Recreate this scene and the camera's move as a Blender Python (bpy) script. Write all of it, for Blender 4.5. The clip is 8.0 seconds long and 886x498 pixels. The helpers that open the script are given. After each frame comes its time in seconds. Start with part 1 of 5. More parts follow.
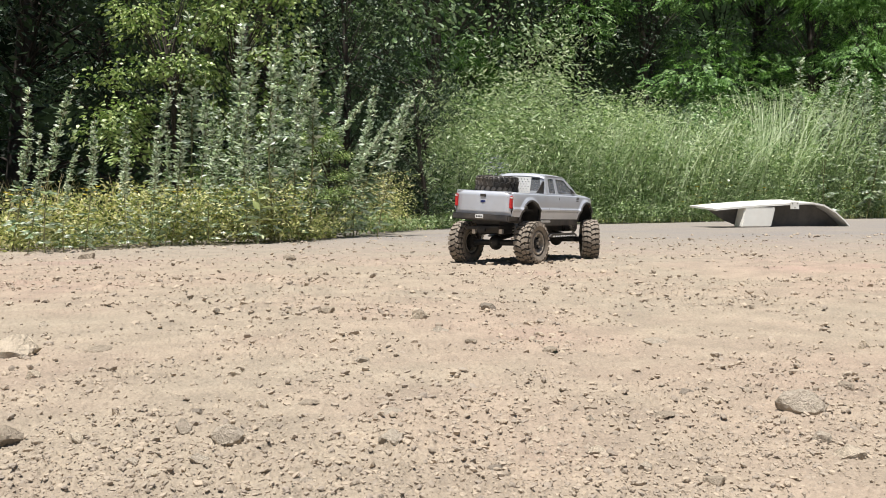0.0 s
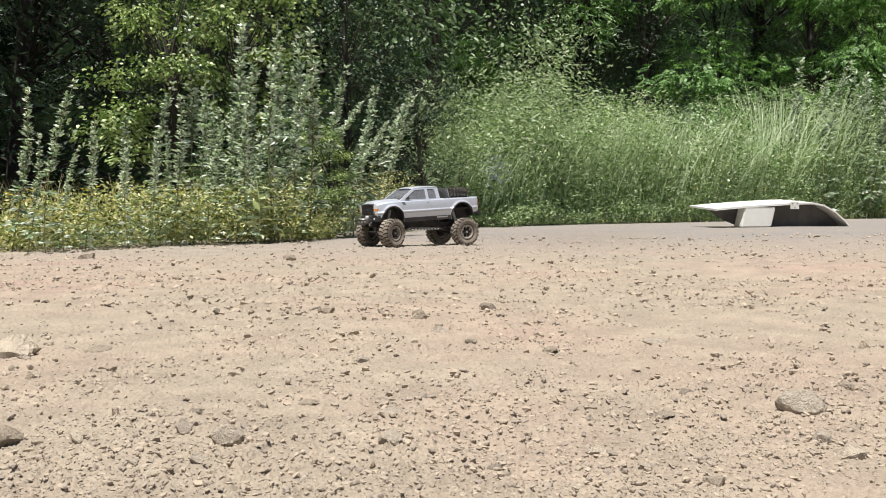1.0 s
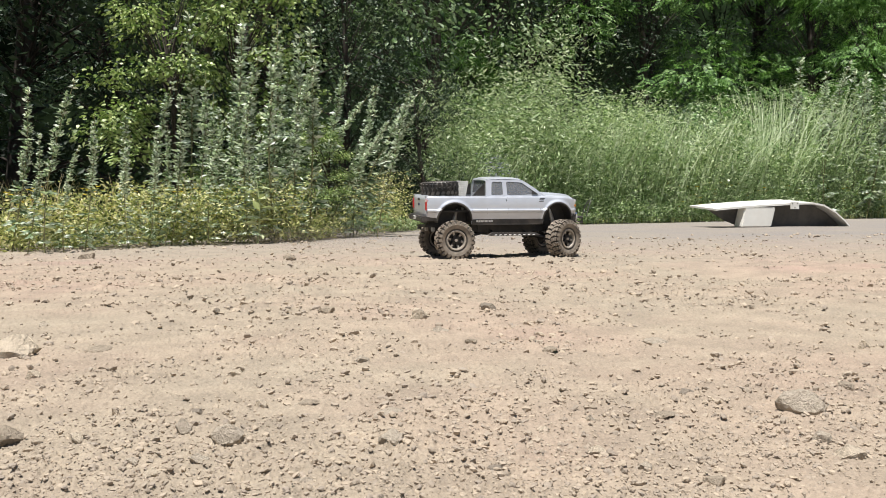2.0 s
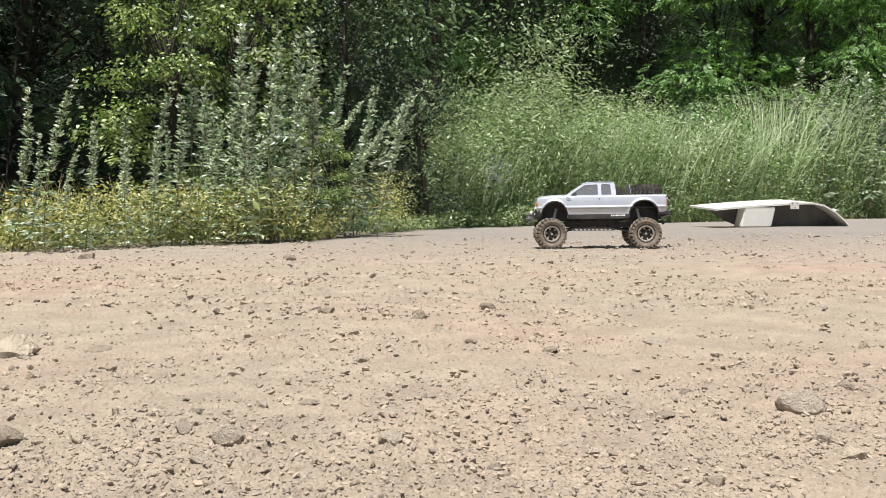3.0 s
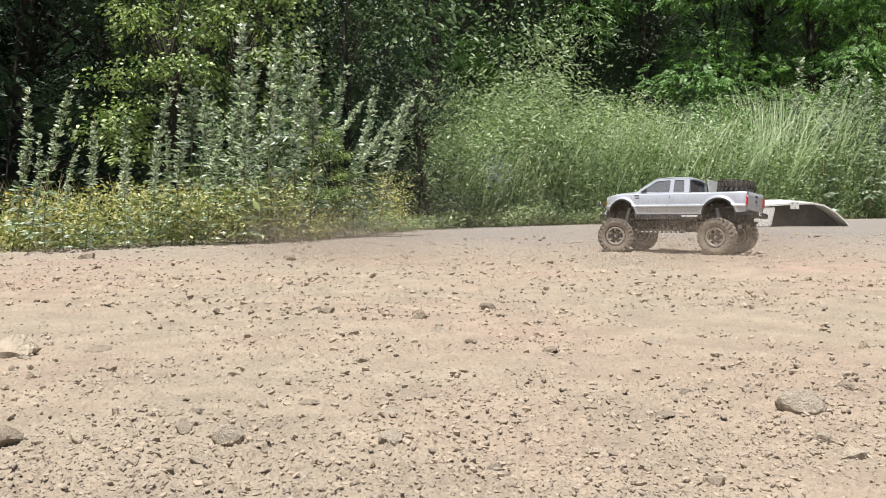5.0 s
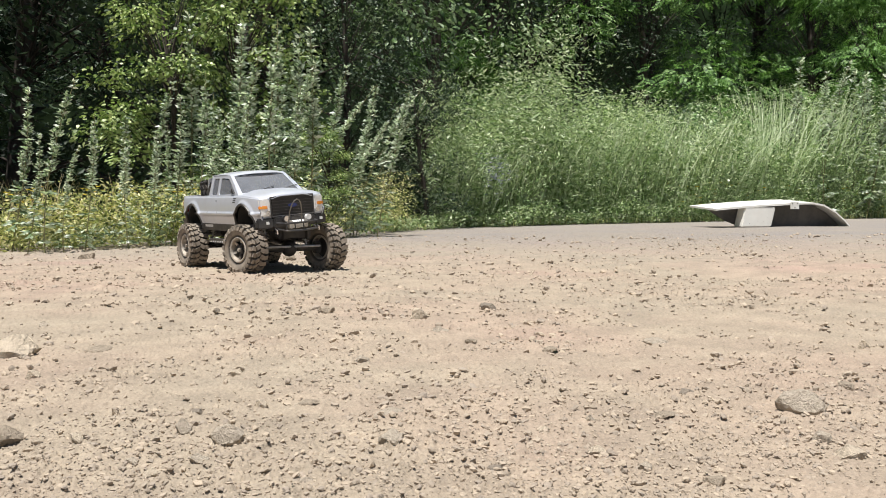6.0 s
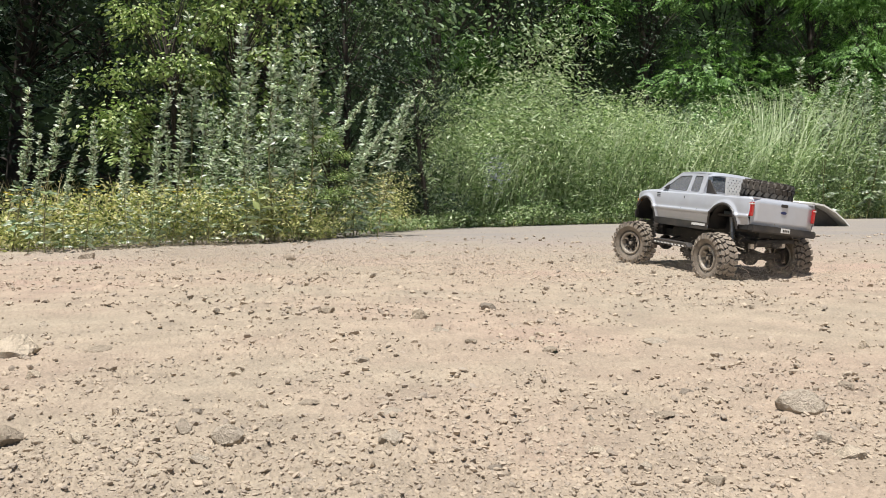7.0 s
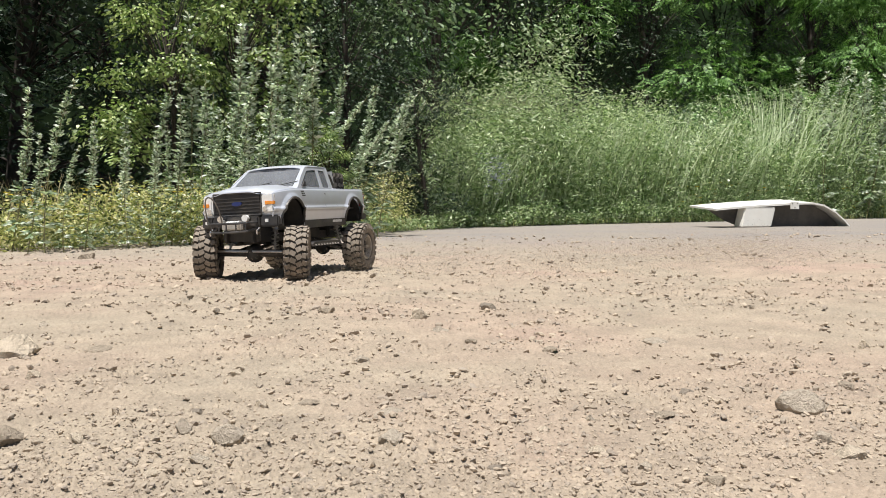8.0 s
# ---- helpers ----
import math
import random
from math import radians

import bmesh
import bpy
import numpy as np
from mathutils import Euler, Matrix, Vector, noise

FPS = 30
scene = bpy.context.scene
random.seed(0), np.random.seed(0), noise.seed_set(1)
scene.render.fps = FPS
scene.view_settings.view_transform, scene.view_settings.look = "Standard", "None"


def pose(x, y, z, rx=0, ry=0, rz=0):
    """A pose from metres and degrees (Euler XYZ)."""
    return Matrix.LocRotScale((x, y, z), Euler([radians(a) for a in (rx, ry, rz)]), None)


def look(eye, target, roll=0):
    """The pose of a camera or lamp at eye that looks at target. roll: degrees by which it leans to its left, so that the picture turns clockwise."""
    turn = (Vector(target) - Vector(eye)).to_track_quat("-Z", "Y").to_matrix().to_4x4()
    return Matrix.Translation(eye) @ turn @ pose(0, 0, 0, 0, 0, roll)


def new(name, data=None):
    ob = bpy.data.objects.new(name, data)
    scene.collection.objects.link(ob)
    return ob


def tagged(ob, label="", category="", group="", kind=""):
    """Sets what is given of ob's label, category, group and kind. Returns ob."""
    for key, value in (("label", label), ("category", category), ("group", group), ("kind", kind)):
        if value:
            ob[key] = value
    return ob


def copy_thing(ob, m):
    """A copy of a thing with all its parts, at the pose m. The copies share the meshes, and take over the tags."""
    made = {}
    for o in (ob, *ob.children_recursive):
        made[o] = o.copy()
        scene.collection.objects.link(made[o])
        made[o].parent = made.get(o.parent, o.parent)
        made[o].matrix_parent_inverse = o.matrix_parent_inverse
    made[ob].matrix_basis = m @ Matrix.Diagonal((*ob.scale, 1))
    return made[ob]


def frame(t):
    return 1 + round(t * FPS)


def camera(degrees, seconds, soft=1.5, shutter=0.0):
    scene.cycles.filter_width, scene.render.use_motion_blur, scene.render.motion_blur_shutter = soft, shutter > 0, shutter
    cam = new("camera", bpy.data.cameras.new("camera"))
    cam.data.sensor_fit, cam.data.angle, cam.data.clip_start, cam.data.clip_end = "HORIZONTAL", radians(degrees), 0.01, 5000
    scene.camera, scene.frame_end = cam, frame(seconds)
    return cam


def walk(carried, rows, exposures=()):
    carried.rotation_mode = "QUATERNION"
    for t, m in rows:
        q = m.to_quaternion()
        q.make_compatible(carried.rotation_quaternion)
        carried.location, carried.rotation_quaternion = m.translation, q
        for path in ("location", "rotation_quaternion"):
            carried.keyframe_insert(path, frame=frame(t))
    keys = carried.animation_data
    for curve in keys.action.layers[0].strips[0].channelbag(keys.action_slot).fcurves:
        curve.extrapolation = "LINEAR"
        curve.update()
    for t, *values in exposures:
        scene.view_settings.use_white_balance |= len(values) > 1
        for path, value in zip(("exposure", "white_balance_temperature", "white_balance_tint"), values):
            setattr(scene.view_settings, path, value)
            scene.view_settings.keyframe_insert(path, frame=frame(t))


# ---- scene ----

# ---- the camera: on a low stand, still all along ----
cam = camera(55.6, 8.0, soft=0.6)
CAM = pose(0, 0, 0.1335, 90 - 2.53, 0, 0) @ pose(0, 0, 0, 0, 0, -0.39)
walk(cam, [(0.0, CAM), (8.0, CAM)], exposures=[(0.0, 0.53), (8.0, 0.53)])

# ---- light: high summer sun behind the camera, clear sky ----
SUN_EL, SUN_AZ = 74.0, 200.0      # elevation; compass turn from +y towards +x
world = bpy.data.worlds.new("world")
scene.world = world
world.use_nodes = True
sky = world.node_tree.nodes.new("ShaderNodeTexSky")
sky.sky_type, sky.sun_disc = "NISHITA", False
sky.sun_elevation, sky.sun_rotation = radians(SUN_EL), radians(SUN_AZ)
world.node_tree.links.new(sky.outputs[0], world.node_tree.nodes["Background"].inputs[0])
world.node_tree.nodes["Background"].inputs[1].default_value = 0.05
sun = new("sun", bpy.data.lights.new("sun", "SUN"))
sun.data.energy, sun.data.angle, sun.data.color = 5.0, radians(0.53), (1.0, 0.97, 0.925)
to_sun = Vector((math.sin(radians(SUN_AZ)) * math.cos(radians(SUN_EL)), math.cos(radians(SUN_AZ)) * math.cos(radians(SUN_EL)), math.sin(radians(SUN_EL))))
sun.matrix_world = look(to_sun * 30, (0, 0, 0))


# ---- materials ----
def material(name):
    m = bpy.data.materials.new(name)
    m.use_nodes = True
    return m, m.node_tree, m.node_tree.nodes["Principled BSDF"]


def node(tree, kind, **values):
    n = tree.nodes.new(kind)
    for key, value in values.items():
        n.inputs[key.replace("_", " ")].default_value = value
    return n


def ramp_node(tree, source, stops):
    n = tree.nodes.new("ShaderNodeValToRGB")
    while len(n.color_ramp.elements) < len(stops):
        n.color_ramp.elements.new(0.5)
    for e, (at, col) in zip(n.color_ramp.elements, stops):
        e.position, e.color = at, (*col, 1)
    tree.links.new(source, n.inputs[0])
    return n


def coords(tree, which="Object"):
    return tree.nodes.new("ShaderNodeTexCoord").outputs[which]


def noise_node(tree, where, scale, detail=4.0, rough=0.55):
    n = node(tree, "ShaderNodeTexNoise", Scale=scale, Detail=detail, Roughness=rough)
    tree.links.new(where, n.inputs["Vector"])
    return n


def mix(tree, a, b, amount, blend="MIX"):
    n = tree.nodes.new("ShaderNodeMix")
    n.data_type, n.blend_type = "RGBA", blend
    for value, socket in ((amount, n.inputs[0]), (a, n.inputs[6]), (b, n.inputs[7])):
        if hasattr(value, "links"):
            tree.links.new(value, socket)
        elif isinstance(value, tuple):
            socket.default_value = (*value, 1)
        else:
            socket.default_value = value
    return n.outputs[2]


def bump(tree, shader, height, strength, distance):
    n = node(tree, "ShaderNodeBump", Strength=strength, Distance=distance)
    tree.links.new(height, n.inputs["Height"])
    tree.links.new(n.outputs[0], shader.inputs["Normal"])


def mat_plain(name, colour, rough=0.5, metal=0.0, vary=0.12, scale=60.0, bumpy=0.0, dust=0.0, coat=0.0):
    """A painted, moulded or metal surface with uneven tone, gloss and an optional film of dust."""
    m, tree, s = material(name)
    where = coords(tree)
    n = noise_node(tree, where, scale, 5)
    dark, light = (tuple(min(1, c * (1 + k)) for c in colour) for k in (-vary, vary))
    col = ramp_node(tree, n.outputs[0], ((0.3, dark), (0.7, light))).outputs[0]
    if dust:
        d = noise_node(tree, where, scale * 0.35, 6, 0.65)
        f = ramp_node(tree, d.outputs[0], ((0.38, (0, 0, 0)), (0.72, (dust, dust, dust))))
        col = mix(tree, col, (0.42, 0.35, 0.27), f.outputs[0])
    tree.links.new(col, s.inputs["Base Color"])
    r = node(tree, "ShaderNodeMapRange", To_Min=max(0.02, rough - 0.08), To_Max=min(1, rough + 0.12))
    tree.links.new(n.outputs[0], r.inputs[0])
    tree.links.new(r.outputs[0], s.inputs["Roughness"])
    s.inputs["Metallic"].default_value = metal
    s.inputs["Coat Weight"].default_value = coat
    if bumpy:
        bump(tree, s, noise_node(tree, where, scale * 6, 3).outputs[0], bumpy, 0.001)
    return m


def mat_leaf(name, shades, rough=0.5, through_light=0.22):
    """Foliage: every leaf (an island of its own) takes its own shade; light passes through in part."""
    m, tree, s = material(name)
    geo = tree.nodes.new("ShaderNodeNewGeometry")
    col = ramp_node(tree, geo.outputs["Random Per Island"], [(i / max(1, len(shades) - 1), c) for i, c in enumerate(shades)]).outputs[0]
    tree.links.new(col, s.inputs["Base Color"])
    s.inputs["Roughness"].default_value = rough
    s.inputs["Specular IOR Level"].default_value = 0.5
    back = node(tree, "ShaderNodeBsdfTranslucent")
    tint = mix(tree, col, (0.88, 1.0, 0.62), 1.0, "MULTIPLY")
    tree.links.new(tint, back.inputs["Color"])
    both = node(tree, "ShaderNodeMixShader", Fac=through_light)
    tree.links.new(s.outputs[0], both.inputs[1])
    tree.links.new(back.outputs[0], both.inputs[2])
    tree.links.new(both.outputs[0], tree.nodes["Material Output"].inputs["Surface"])
    return m


def mat_dirt():
    """Dry trampled earth: buff, with pinkish and grey patches, crumbs and fine grain."""
    m, tree, s = material("dry_earth")
    where = coords(tree)
    big = noise_node(tree, where, 1.6, 5, 0.6)
    mid = noise_node(tree, where, 14.0, 6, 0.65)
    fine = noise_node(tree, where, 330.0, 7, 0.75)
    a = ramp_node(tree, big.outputs[0], ((0.30, (0.325, 0.29, 0.235)), (0.46, (0.365, 0.312, 0.247)), (0.58, (0.38, 0.308, 0.247)), (0.70, (0.395, 0.296, 0.247)))).outputs[0]
    b = ramp_node(tree, mid.outputs[0], ((0.3, (0.78, 0.77, 0.76)), (0.7, (1.12, 1.1, 1.07)))).outputs[0]
    c = ramp_node(tree, fine.outputs[0], ((0.25, (0.66, 0.65, 0.64)), (0.75, (1.22, 1.21, 1.19)))).outputs[0]
    col = mix(tree, mix(tree, a, b, 1.0, "MULTIPLY"), c, 1.0, "MULTIPLY")
    # grey gravel takes over on the far side of the lot
    split = tree.nodes.new("ShaderNodeSeparateXYZ")
    tree.links.new(where, split.inputs[0])
    far = node(tree, "ShaderNodeMapRange", From_Min=1.9, From_Max=4.4)
    tree.links.new(split.outputs[1], far.inputs[0])
    patch = mix(tree, (0, 0, 0), ramp_node(tree, big.outputs[0], ((0.35, (0.5, 0.5, 0.5)), (0.6, (0.9, 0.9, 0.9)))).outputs[0], far.outputs[0])
    gravel = mix(tree, (0.245, 0.23, 0.218), c, 1.0, "MULTIPLY")
    tree.links.new(mix(tree, col, gravel, patch), s.inputs["Base Color"])
    s.inputs["Roughness"].default_value = 0.95
    s.inputs["Specular IOR Level"].default_value = 0.15
    coarse = noise_node(tree, where, 55.0, 4, 0.7)
    lumps = noise_node(tree, where, 150.0, 6, 0.75)
    total = fine.outputs[0]
    for part_of, weight in ((lumps, 2.2), (coarse, 0.8)):
        both = tree.nodes.new("ShaderNodeMath")
        both.operation = "MULTIPLY_ADD"
        tree.links.new(part_of.outputs[0], both.inputs[0])
        both.inputs[1].default_value = weight
        tree.links.new(total, both.inputs[2])
        total = both.outputs[0]
    bump(tree, s, total, 0.5, 0.0021)
    return m


def mat_stone(name, low, high, grain=90, relief=400, deep=0.002):
    m, tree, s = material(name)
    where = coords(tree)
    n = noise_node(tree, where, grain, 6, 0.65)
    info = tree.nodes.new("ShaderNodeNewGeometry")
    tone = ramp_node(tree, info.outputs["Random Per Island"], ((0, (0.8, 0.8, 0.82)), (1, (1.15, 1.12, 1.08)))).outputs[0]
    col = mix(tree, ramp_node(tree, n.outputs[0], ((0.3, low), (0.7, high))).outputs[0], tone, 1.0, "MULTIPLY")
    tree.links.new(col, s.inputs["Base Color"])
    s.inputs["Roughness"].default_value = 0.92
    s.inputs["Specular IOR Level"].default_value = 0.2
    bump(tree, s, noise_node(tree, where, relief, 5, 0.7).outputs[0], 0.6, deep)
    return m


EARTH = mat_dirt()
CRUMB = mat_stone("earth_crumb", (0.33, 0.278, 0.218), (0.43, 0.362, 0.286))
ROCK = mat_stone("pale_rock", (0.46, 0.39, 0.30), (0.68, 0.585, 0.46), 6, 14, 0.05)
ROCK_DARK = mat_stone("grey_rock", (0.27, 0.23, 0.18), (0.43, 0.365, 0.29), 6, 14, 0.05)
MUGWORT = mat_leaf("grey_green_leaf", ((0.05, 0.09, 0.04), (0.19, 0.27, 0.15), (0.50, 0.58, 0.44), (0.80, 0.84, 0.76), (0.92, 0.94, 0.89)), 0.32, 0.36)
LOW_LEAF = mat_leaf("yellow_green_leaf", ((0.07, 0.10, 0.03), (0.32, 0.36, 0.12), (0.62, 0.59, 0.26), (0.85, 0.79, 0.52)), 0.4, 0.38)
GRASS = mat_leaf("tall_grass", ((0.16, 0.23, 0.10), (0.30, 0.39, 0.20), (0.46, 0.54, 0.33), (0.66, 0.71, 0.52)), 0.4, 0.35)
MEADOW = mat_leaf("meadow_leaf", ((0.08, 0.15, 0.05), (0.25, 0.35, 0.145), (0.46, 0.56, 0.31), (0.74, 0.79, 0.58)), 0.4, 0.4)
TREE_LEAF = mat_leaf("tree_leaf", ((0.03, 0.085, 0.017), (0.09, 0.20, 0.04), (0.18, 0.34, 0.085), (0.33, 0.50, 0.19)), 0.52, 0.32)
DARK_LEAF = mat_leaf("dark_tree_leaf", ((0.04, 0.085, 0.03), (0.21, 0.32, 0.145), (0.62, 0.71, 0.51)), 0.32, 0.34)
# leaf colour taken down near black: deep tree shade is put into it
SHADE_TONED_LEAF = mat_leaf("shade_toned_leaf", ((0.012, 0.03, 0.012), (0.03, 0.06, 0.025), (0.06, 0.10, 0.045)), 0.55, 0.15)
VINE_LEAF = mat_leaf("vine_leaf", ((0.06, 0.12, 0.03), (0.26, 0.35, 0.11), (0.58, 0.65, 0.32)), 0.4, 0.36)
FLOWER = mat_leaf("yellow_flower", ((0.65, 0.45, 0.03), (0.75, 0.58, 0.08)), 0.6)
STRAW = mat_leaf("straw", ((0.30, 0.25, 0.13), (0.55, 0.48, 0.28)), 0.6)
STEM = mat_plain("plant_stem", (0.20, 0.19, 0.09), 0.7, vary=0.3)
# bark colour lowered to hold the shade inside the crowns
SHADED_BARK = mat_plain("shaded_bark", (0.045, 0.036, 0.028), 0.9, vary=0.35, scale=30, bumpy=0.6)


# ---- mesh helpers ----
def fast_mesh(name, verts, faces, mat=None, smooth=False):
    """A mesh from arrays: verts (n, 3); faces (m, 3 or 4)."""
    verts, faces = np.asarray(verts, np.float32), np.asarray(faces, np.int32)
    me = bpy.data.meshes.new(name)
    me.vertices.add(len(verts))
    me.vertices.foreach_set("co", verts.ravel())
    me.loops.add(faces.size)
    me.loops.foreach_set("vertex_index", faces.ravel())
    me.polygons.add(len(faces))
    me.polygons.foreach_set("loop_start", np.arange(0, faces.size, faces.shape[1], dtype=np.int32))
    me.update(calc_edges=True)
    me.polygons.foreach_set("use_smooth", np.full(len(faces), smooth))
    me.validate()
    if mat:
        me.materials.append(mat)
    return me


def child(ob, parent):
    ob.parent = parent
    return ob


def part(name, bm, mat, parent, label="", smooth=True, at=None):
    """Links a bmesh as one mesh object under a thing or a part."""
    me = bpy.data.meshes.new(name)
    bmesh.ops.recalc_face_normals(bm, faces=bm.faces)
    bm.to_mesh(me)
    bm.free()
    me.materials.append(mat)
    if smooth:
        me.shade_smooth()
        me.set_sharp_from_angle(angle=radians(38))
    ob = child(new(name, me), parent)
    if at is not None:
        ob.matrix_basis = at
    if label:
        tagged(ob, label)
    return ob


def stamp(template, faces, frames):
    """Copies of one small template at many frames (k, 4, 4): verts and faces of the pile."""
    t = np.c_[template, np.ones(len(template))]
    v = np.einsum("kij,nj->kni", frames, t)[..., :3].reshape(-1, 3)
    f = (np.asarray(faces)[None] + (np.arange(len(frames)) * len(template))[:, None, None]).reshape(-1, len(faces[0]))
    return v, f


def frames_of(pos, direction, normal, length, width):
    """Frames whose x runs along direction, z about normal; x scaled by length, y and z by width."""
    d = direction / np.linalg.norm(direction, axis=1, keepdims=True)
    s = np.cross(normal, d)
    s /= np.linalg.norm(s, axis=1, keepdims=True) + 1e-9
    n = np.cross(d, s)
    m = np.zeros((len(pos), 4, 4))
    m[:, :3, 0], m[:, :3, 1], m[:, :3, 2], m[:, :3, 3] = d * length[:, None], s * width[:, None], n * width[:, None], pos
    m[:, 3, 3] = 1
    return m


LEAF_V = np.array([(0, 0, 0), (0.45, 0.5, 0.12), (1, 0, -0.12), (0.45, -0.5, 0.12)])
LEAF_F = ((0, 1, 2), (0, 2, 3))
ROUND_V = np.array([(0, 0, 0), (0.28, 0.44, 0.10), (0.68, 0.40, 0.06), (1, 0, -0.12), (0.68, -0.40, 0.06), (0.28, -0.44, 0.10)])
ROUND_F = ((0, 1, 5), (1, 2, 4), (1, 4, 5), (2, 3, 4))


def lattice(p, seed):
    """Smooth value noise in 2D on arrays, about -1 to 1."""
    i = np.floor(p).astype(np.int64)
    f = p - i
    f = f * f * f * (f * (f * 6 - 15) + 10)

    def h(a, b):
        n = (a * 374761393 + b * 668265263 + seed * 974711) & 0x7FFFFFFF
        n = ((n ^ (n >> 13)) * 1274126177) & 0x7FFFFFFF
        return ((n ^ (n >> 16)) & 0xFFFF) / 32767.5 - 1
    x, y = i[..., 0], i[..., 1]
    a = h(x, y) * (1 - f[..., 0]) + h(x + 1, y) * f[..., 0]
    b = h(x, y + 1) * (1 - f[..., 0]) + h(x + 1, y + 1) * f[..., 0]
    return a * (1 - f[..., 1]) + b * f[..., 1]


def fbm(p, seed, octaves=4, gain=0.5):
    total, amp, out = 0, 1.0, 0
    for k in range(octaves):
        out = out + amp * lattice(p * 2.03 ** k + 17.3 * k, seed + k)
        total += amp
        amp *= gain
    return out / total


# ---- the ground: one sheet of dry earth to the horizon, finest where the lens is near ----
def height(x, y):
    p = np.stack([x, y], -1)
    near = np.clip((6.0 - y) / 3.0, 0, 1)
    z = 0.006 * fbm(p * 2.2, 3, 3)
    z = z - 0.021 * np.exp(-((x - 0.64) ** 2 + (y - 1.80) ** 2) / 0.2 ** 2)      # a shallow hollow
    rough = np.clip(0.55 + 0.9 * fbm(p * 3.1, 21, 3), 0.15, 1.3)
    warp = p + 0.012 * np.stack([fbm(p * 45, 31, 2), fbm(p * 45, 37, 2)], -1)
    clods = np.clip((fbm(warp * 46, 5, 4, 0.7) - 0.10) * 3.0, 0, 1)
    lumps = np.maximum(fbm(warp * 120, 9, 4, 0.75), -0.05)
    grit = fbm(p * 330, 13, 3, 0.8)
    near = near * np.clip(y / 0.8, 0.45, 1)
    z = z + near * (rough * (0.0046 * clods + 0.0105 * lumps) + 0.0028 * grit) + near * 0.0035 * fbm(p * 16, 15, 3)
    return z


def build_ground():
    rows = 1 / np.linspace(1 / 0.25, 1 / 10.0, 640)
    rows = np.r_[-500, -150, -40, -10, -3.0, -1.0, -0.2, rows, 14, 20, 40, 90, 220, 500]
    fan = np.linspace(-1, 1, 760)
    fan = np.r_[-40, -10, -3, fan, 3, 10, 40]
    reach = np.clip(0.62 * np.abs(rows) + 0.06, 0.3, 9)
    x, y = fan[None] * reach[:, None], np.repeat(rows[:, None], len(fan), 1)
    z = height(x, y)
    n, m = x.shape
    k = np.arange(n * m).reshape(n, m)
    f = np.stack([k[:-1, :-1], k[:-1, 1:], k[1:, 1:], k[1:, :-1]], -1).reshape(-1, 4)
    me = fast_mesh("ground", np.stack([x, y, z], -1).reshape(-1, 3), f, EARTH, True)
    tagged(new("ground", me), "dry buff earth lot with crumbs and stones", "ground", kind="structure")


build_ground()


def stone_mesh(name, seed, mat, flat=0.65, detail=2):
    """A weathered, angular stone of unit size with worn corners."""
    rng = np.random.default_rng(seed)
    bm = bmesh.new()
    bmesh.ops.create_icosphere(bm, subdivisions=detail, radius=0.5)
    cuts = rng.normal(size=(10, 3))
    cuts /= np.linalg.norm(cuts, axis=1, keepdims=True)
    deep = rng.uniform(0.24, 0.40, 10)
    for v in bm.verts:
        c = np.array(v.co)
        for n, d in zip(cuts, deep):
            over = c @ n - d
            if over > 0:
                c = c - n * over * 0.97
        c = c * (1 + 0.16 * noise.noise(Vector(c * 4 + seed)) + 0.09 * noise.noise(Vector(c * 11 + seed)) + 0.05 * noise.noise(Vector(c * 25 + seed)))
        v.co = (c[0] * 1.1, c[1], c[2] * flat)
    me = bpy.data.meshes.new(name)
    bm.to_mesh(me)
    bm.free()
    me.materials.append(mat)
    if detail > 2:
        me.shade_smooth()
        me.set_sharp_from_angle(angle=radians(30))
    return me


def build_crumbs():
    """Loose angular crumbs of earth, past counting: smaller and closer set towards the lens."""
    rng = np.random.default_rng(4)
    bm = bmesh.new()
    bmesh.ops.create_icosphere(bm, subdivisions=1, radius=0.5)
    corner = np.array([v.co for v in bm.verts])
    tris = np.array([[v.index for v in f.verts] for f in bm.faces])
    bm.free()
    count = 58000
    y = 1 / rng.uniform(1 / 4.6, 1 / 0.29, count)
    x = rng.uniform(-1, 1, count) * (0.56 * y + 0.03)
    keep = fbm(np.stack([x, y], -1) * 3.1, 21, 3) + 0.6 * fbm(np.stack([x, y], -1) * 11, 23, 2) + rng.normal(0, 0.3, count) > -0.15
    x, y = x[keep], y[keep]
    n = len(x)
    size = y * 0.0021 * (4.6 ** (rng.uniform(0, 1, n) ** 4.2)) * np.clip(1.15 - 0.2 * y, 0.6, 1.1)
    z = height(x, y) + size * 0.14
    turn = rng.uniform(0, 6.283, n)
    c, s = np.cos(turn), np.sin(turn)
    m = np.zeros((n, 3, 3))
    m[:, 0, 0], m[:, 0, 1], m[:, 1, 0], m[:, 1, 1], m[:, 2, 2] = c, -s, s, c, rng.uniform(0.5, 0.95, n)
    m[:, 2, :2] = rng.normal(0, 0.2, (n, 2))
    m[:, :, 0] *= rng.uniform(0.8, 1.7, (n, 1))
    shape = corner[None] * rng.uniform(0.62, 1.25, (n, 12, 1)) * rng.uniform(0.85, 1.15, (n, 12, 3))
    v = np.einsum("kij,knj->kni", m, shape) * size[:, None, None] + np.stack([x, y, z], -1)[:, None]
    f = (tris[None] + (np.arange(n) * 12)[:, None, None]).reshape(-1, 3)
    me = fast_mesh("earth_crumbs", v.reshape(-1, 3), f, CRUMB, False)
    tagged(new("earth_crumbs", me), "loose crumbs and small clods of dry earth", "gravel", kind="stuff")


build_crumbs()


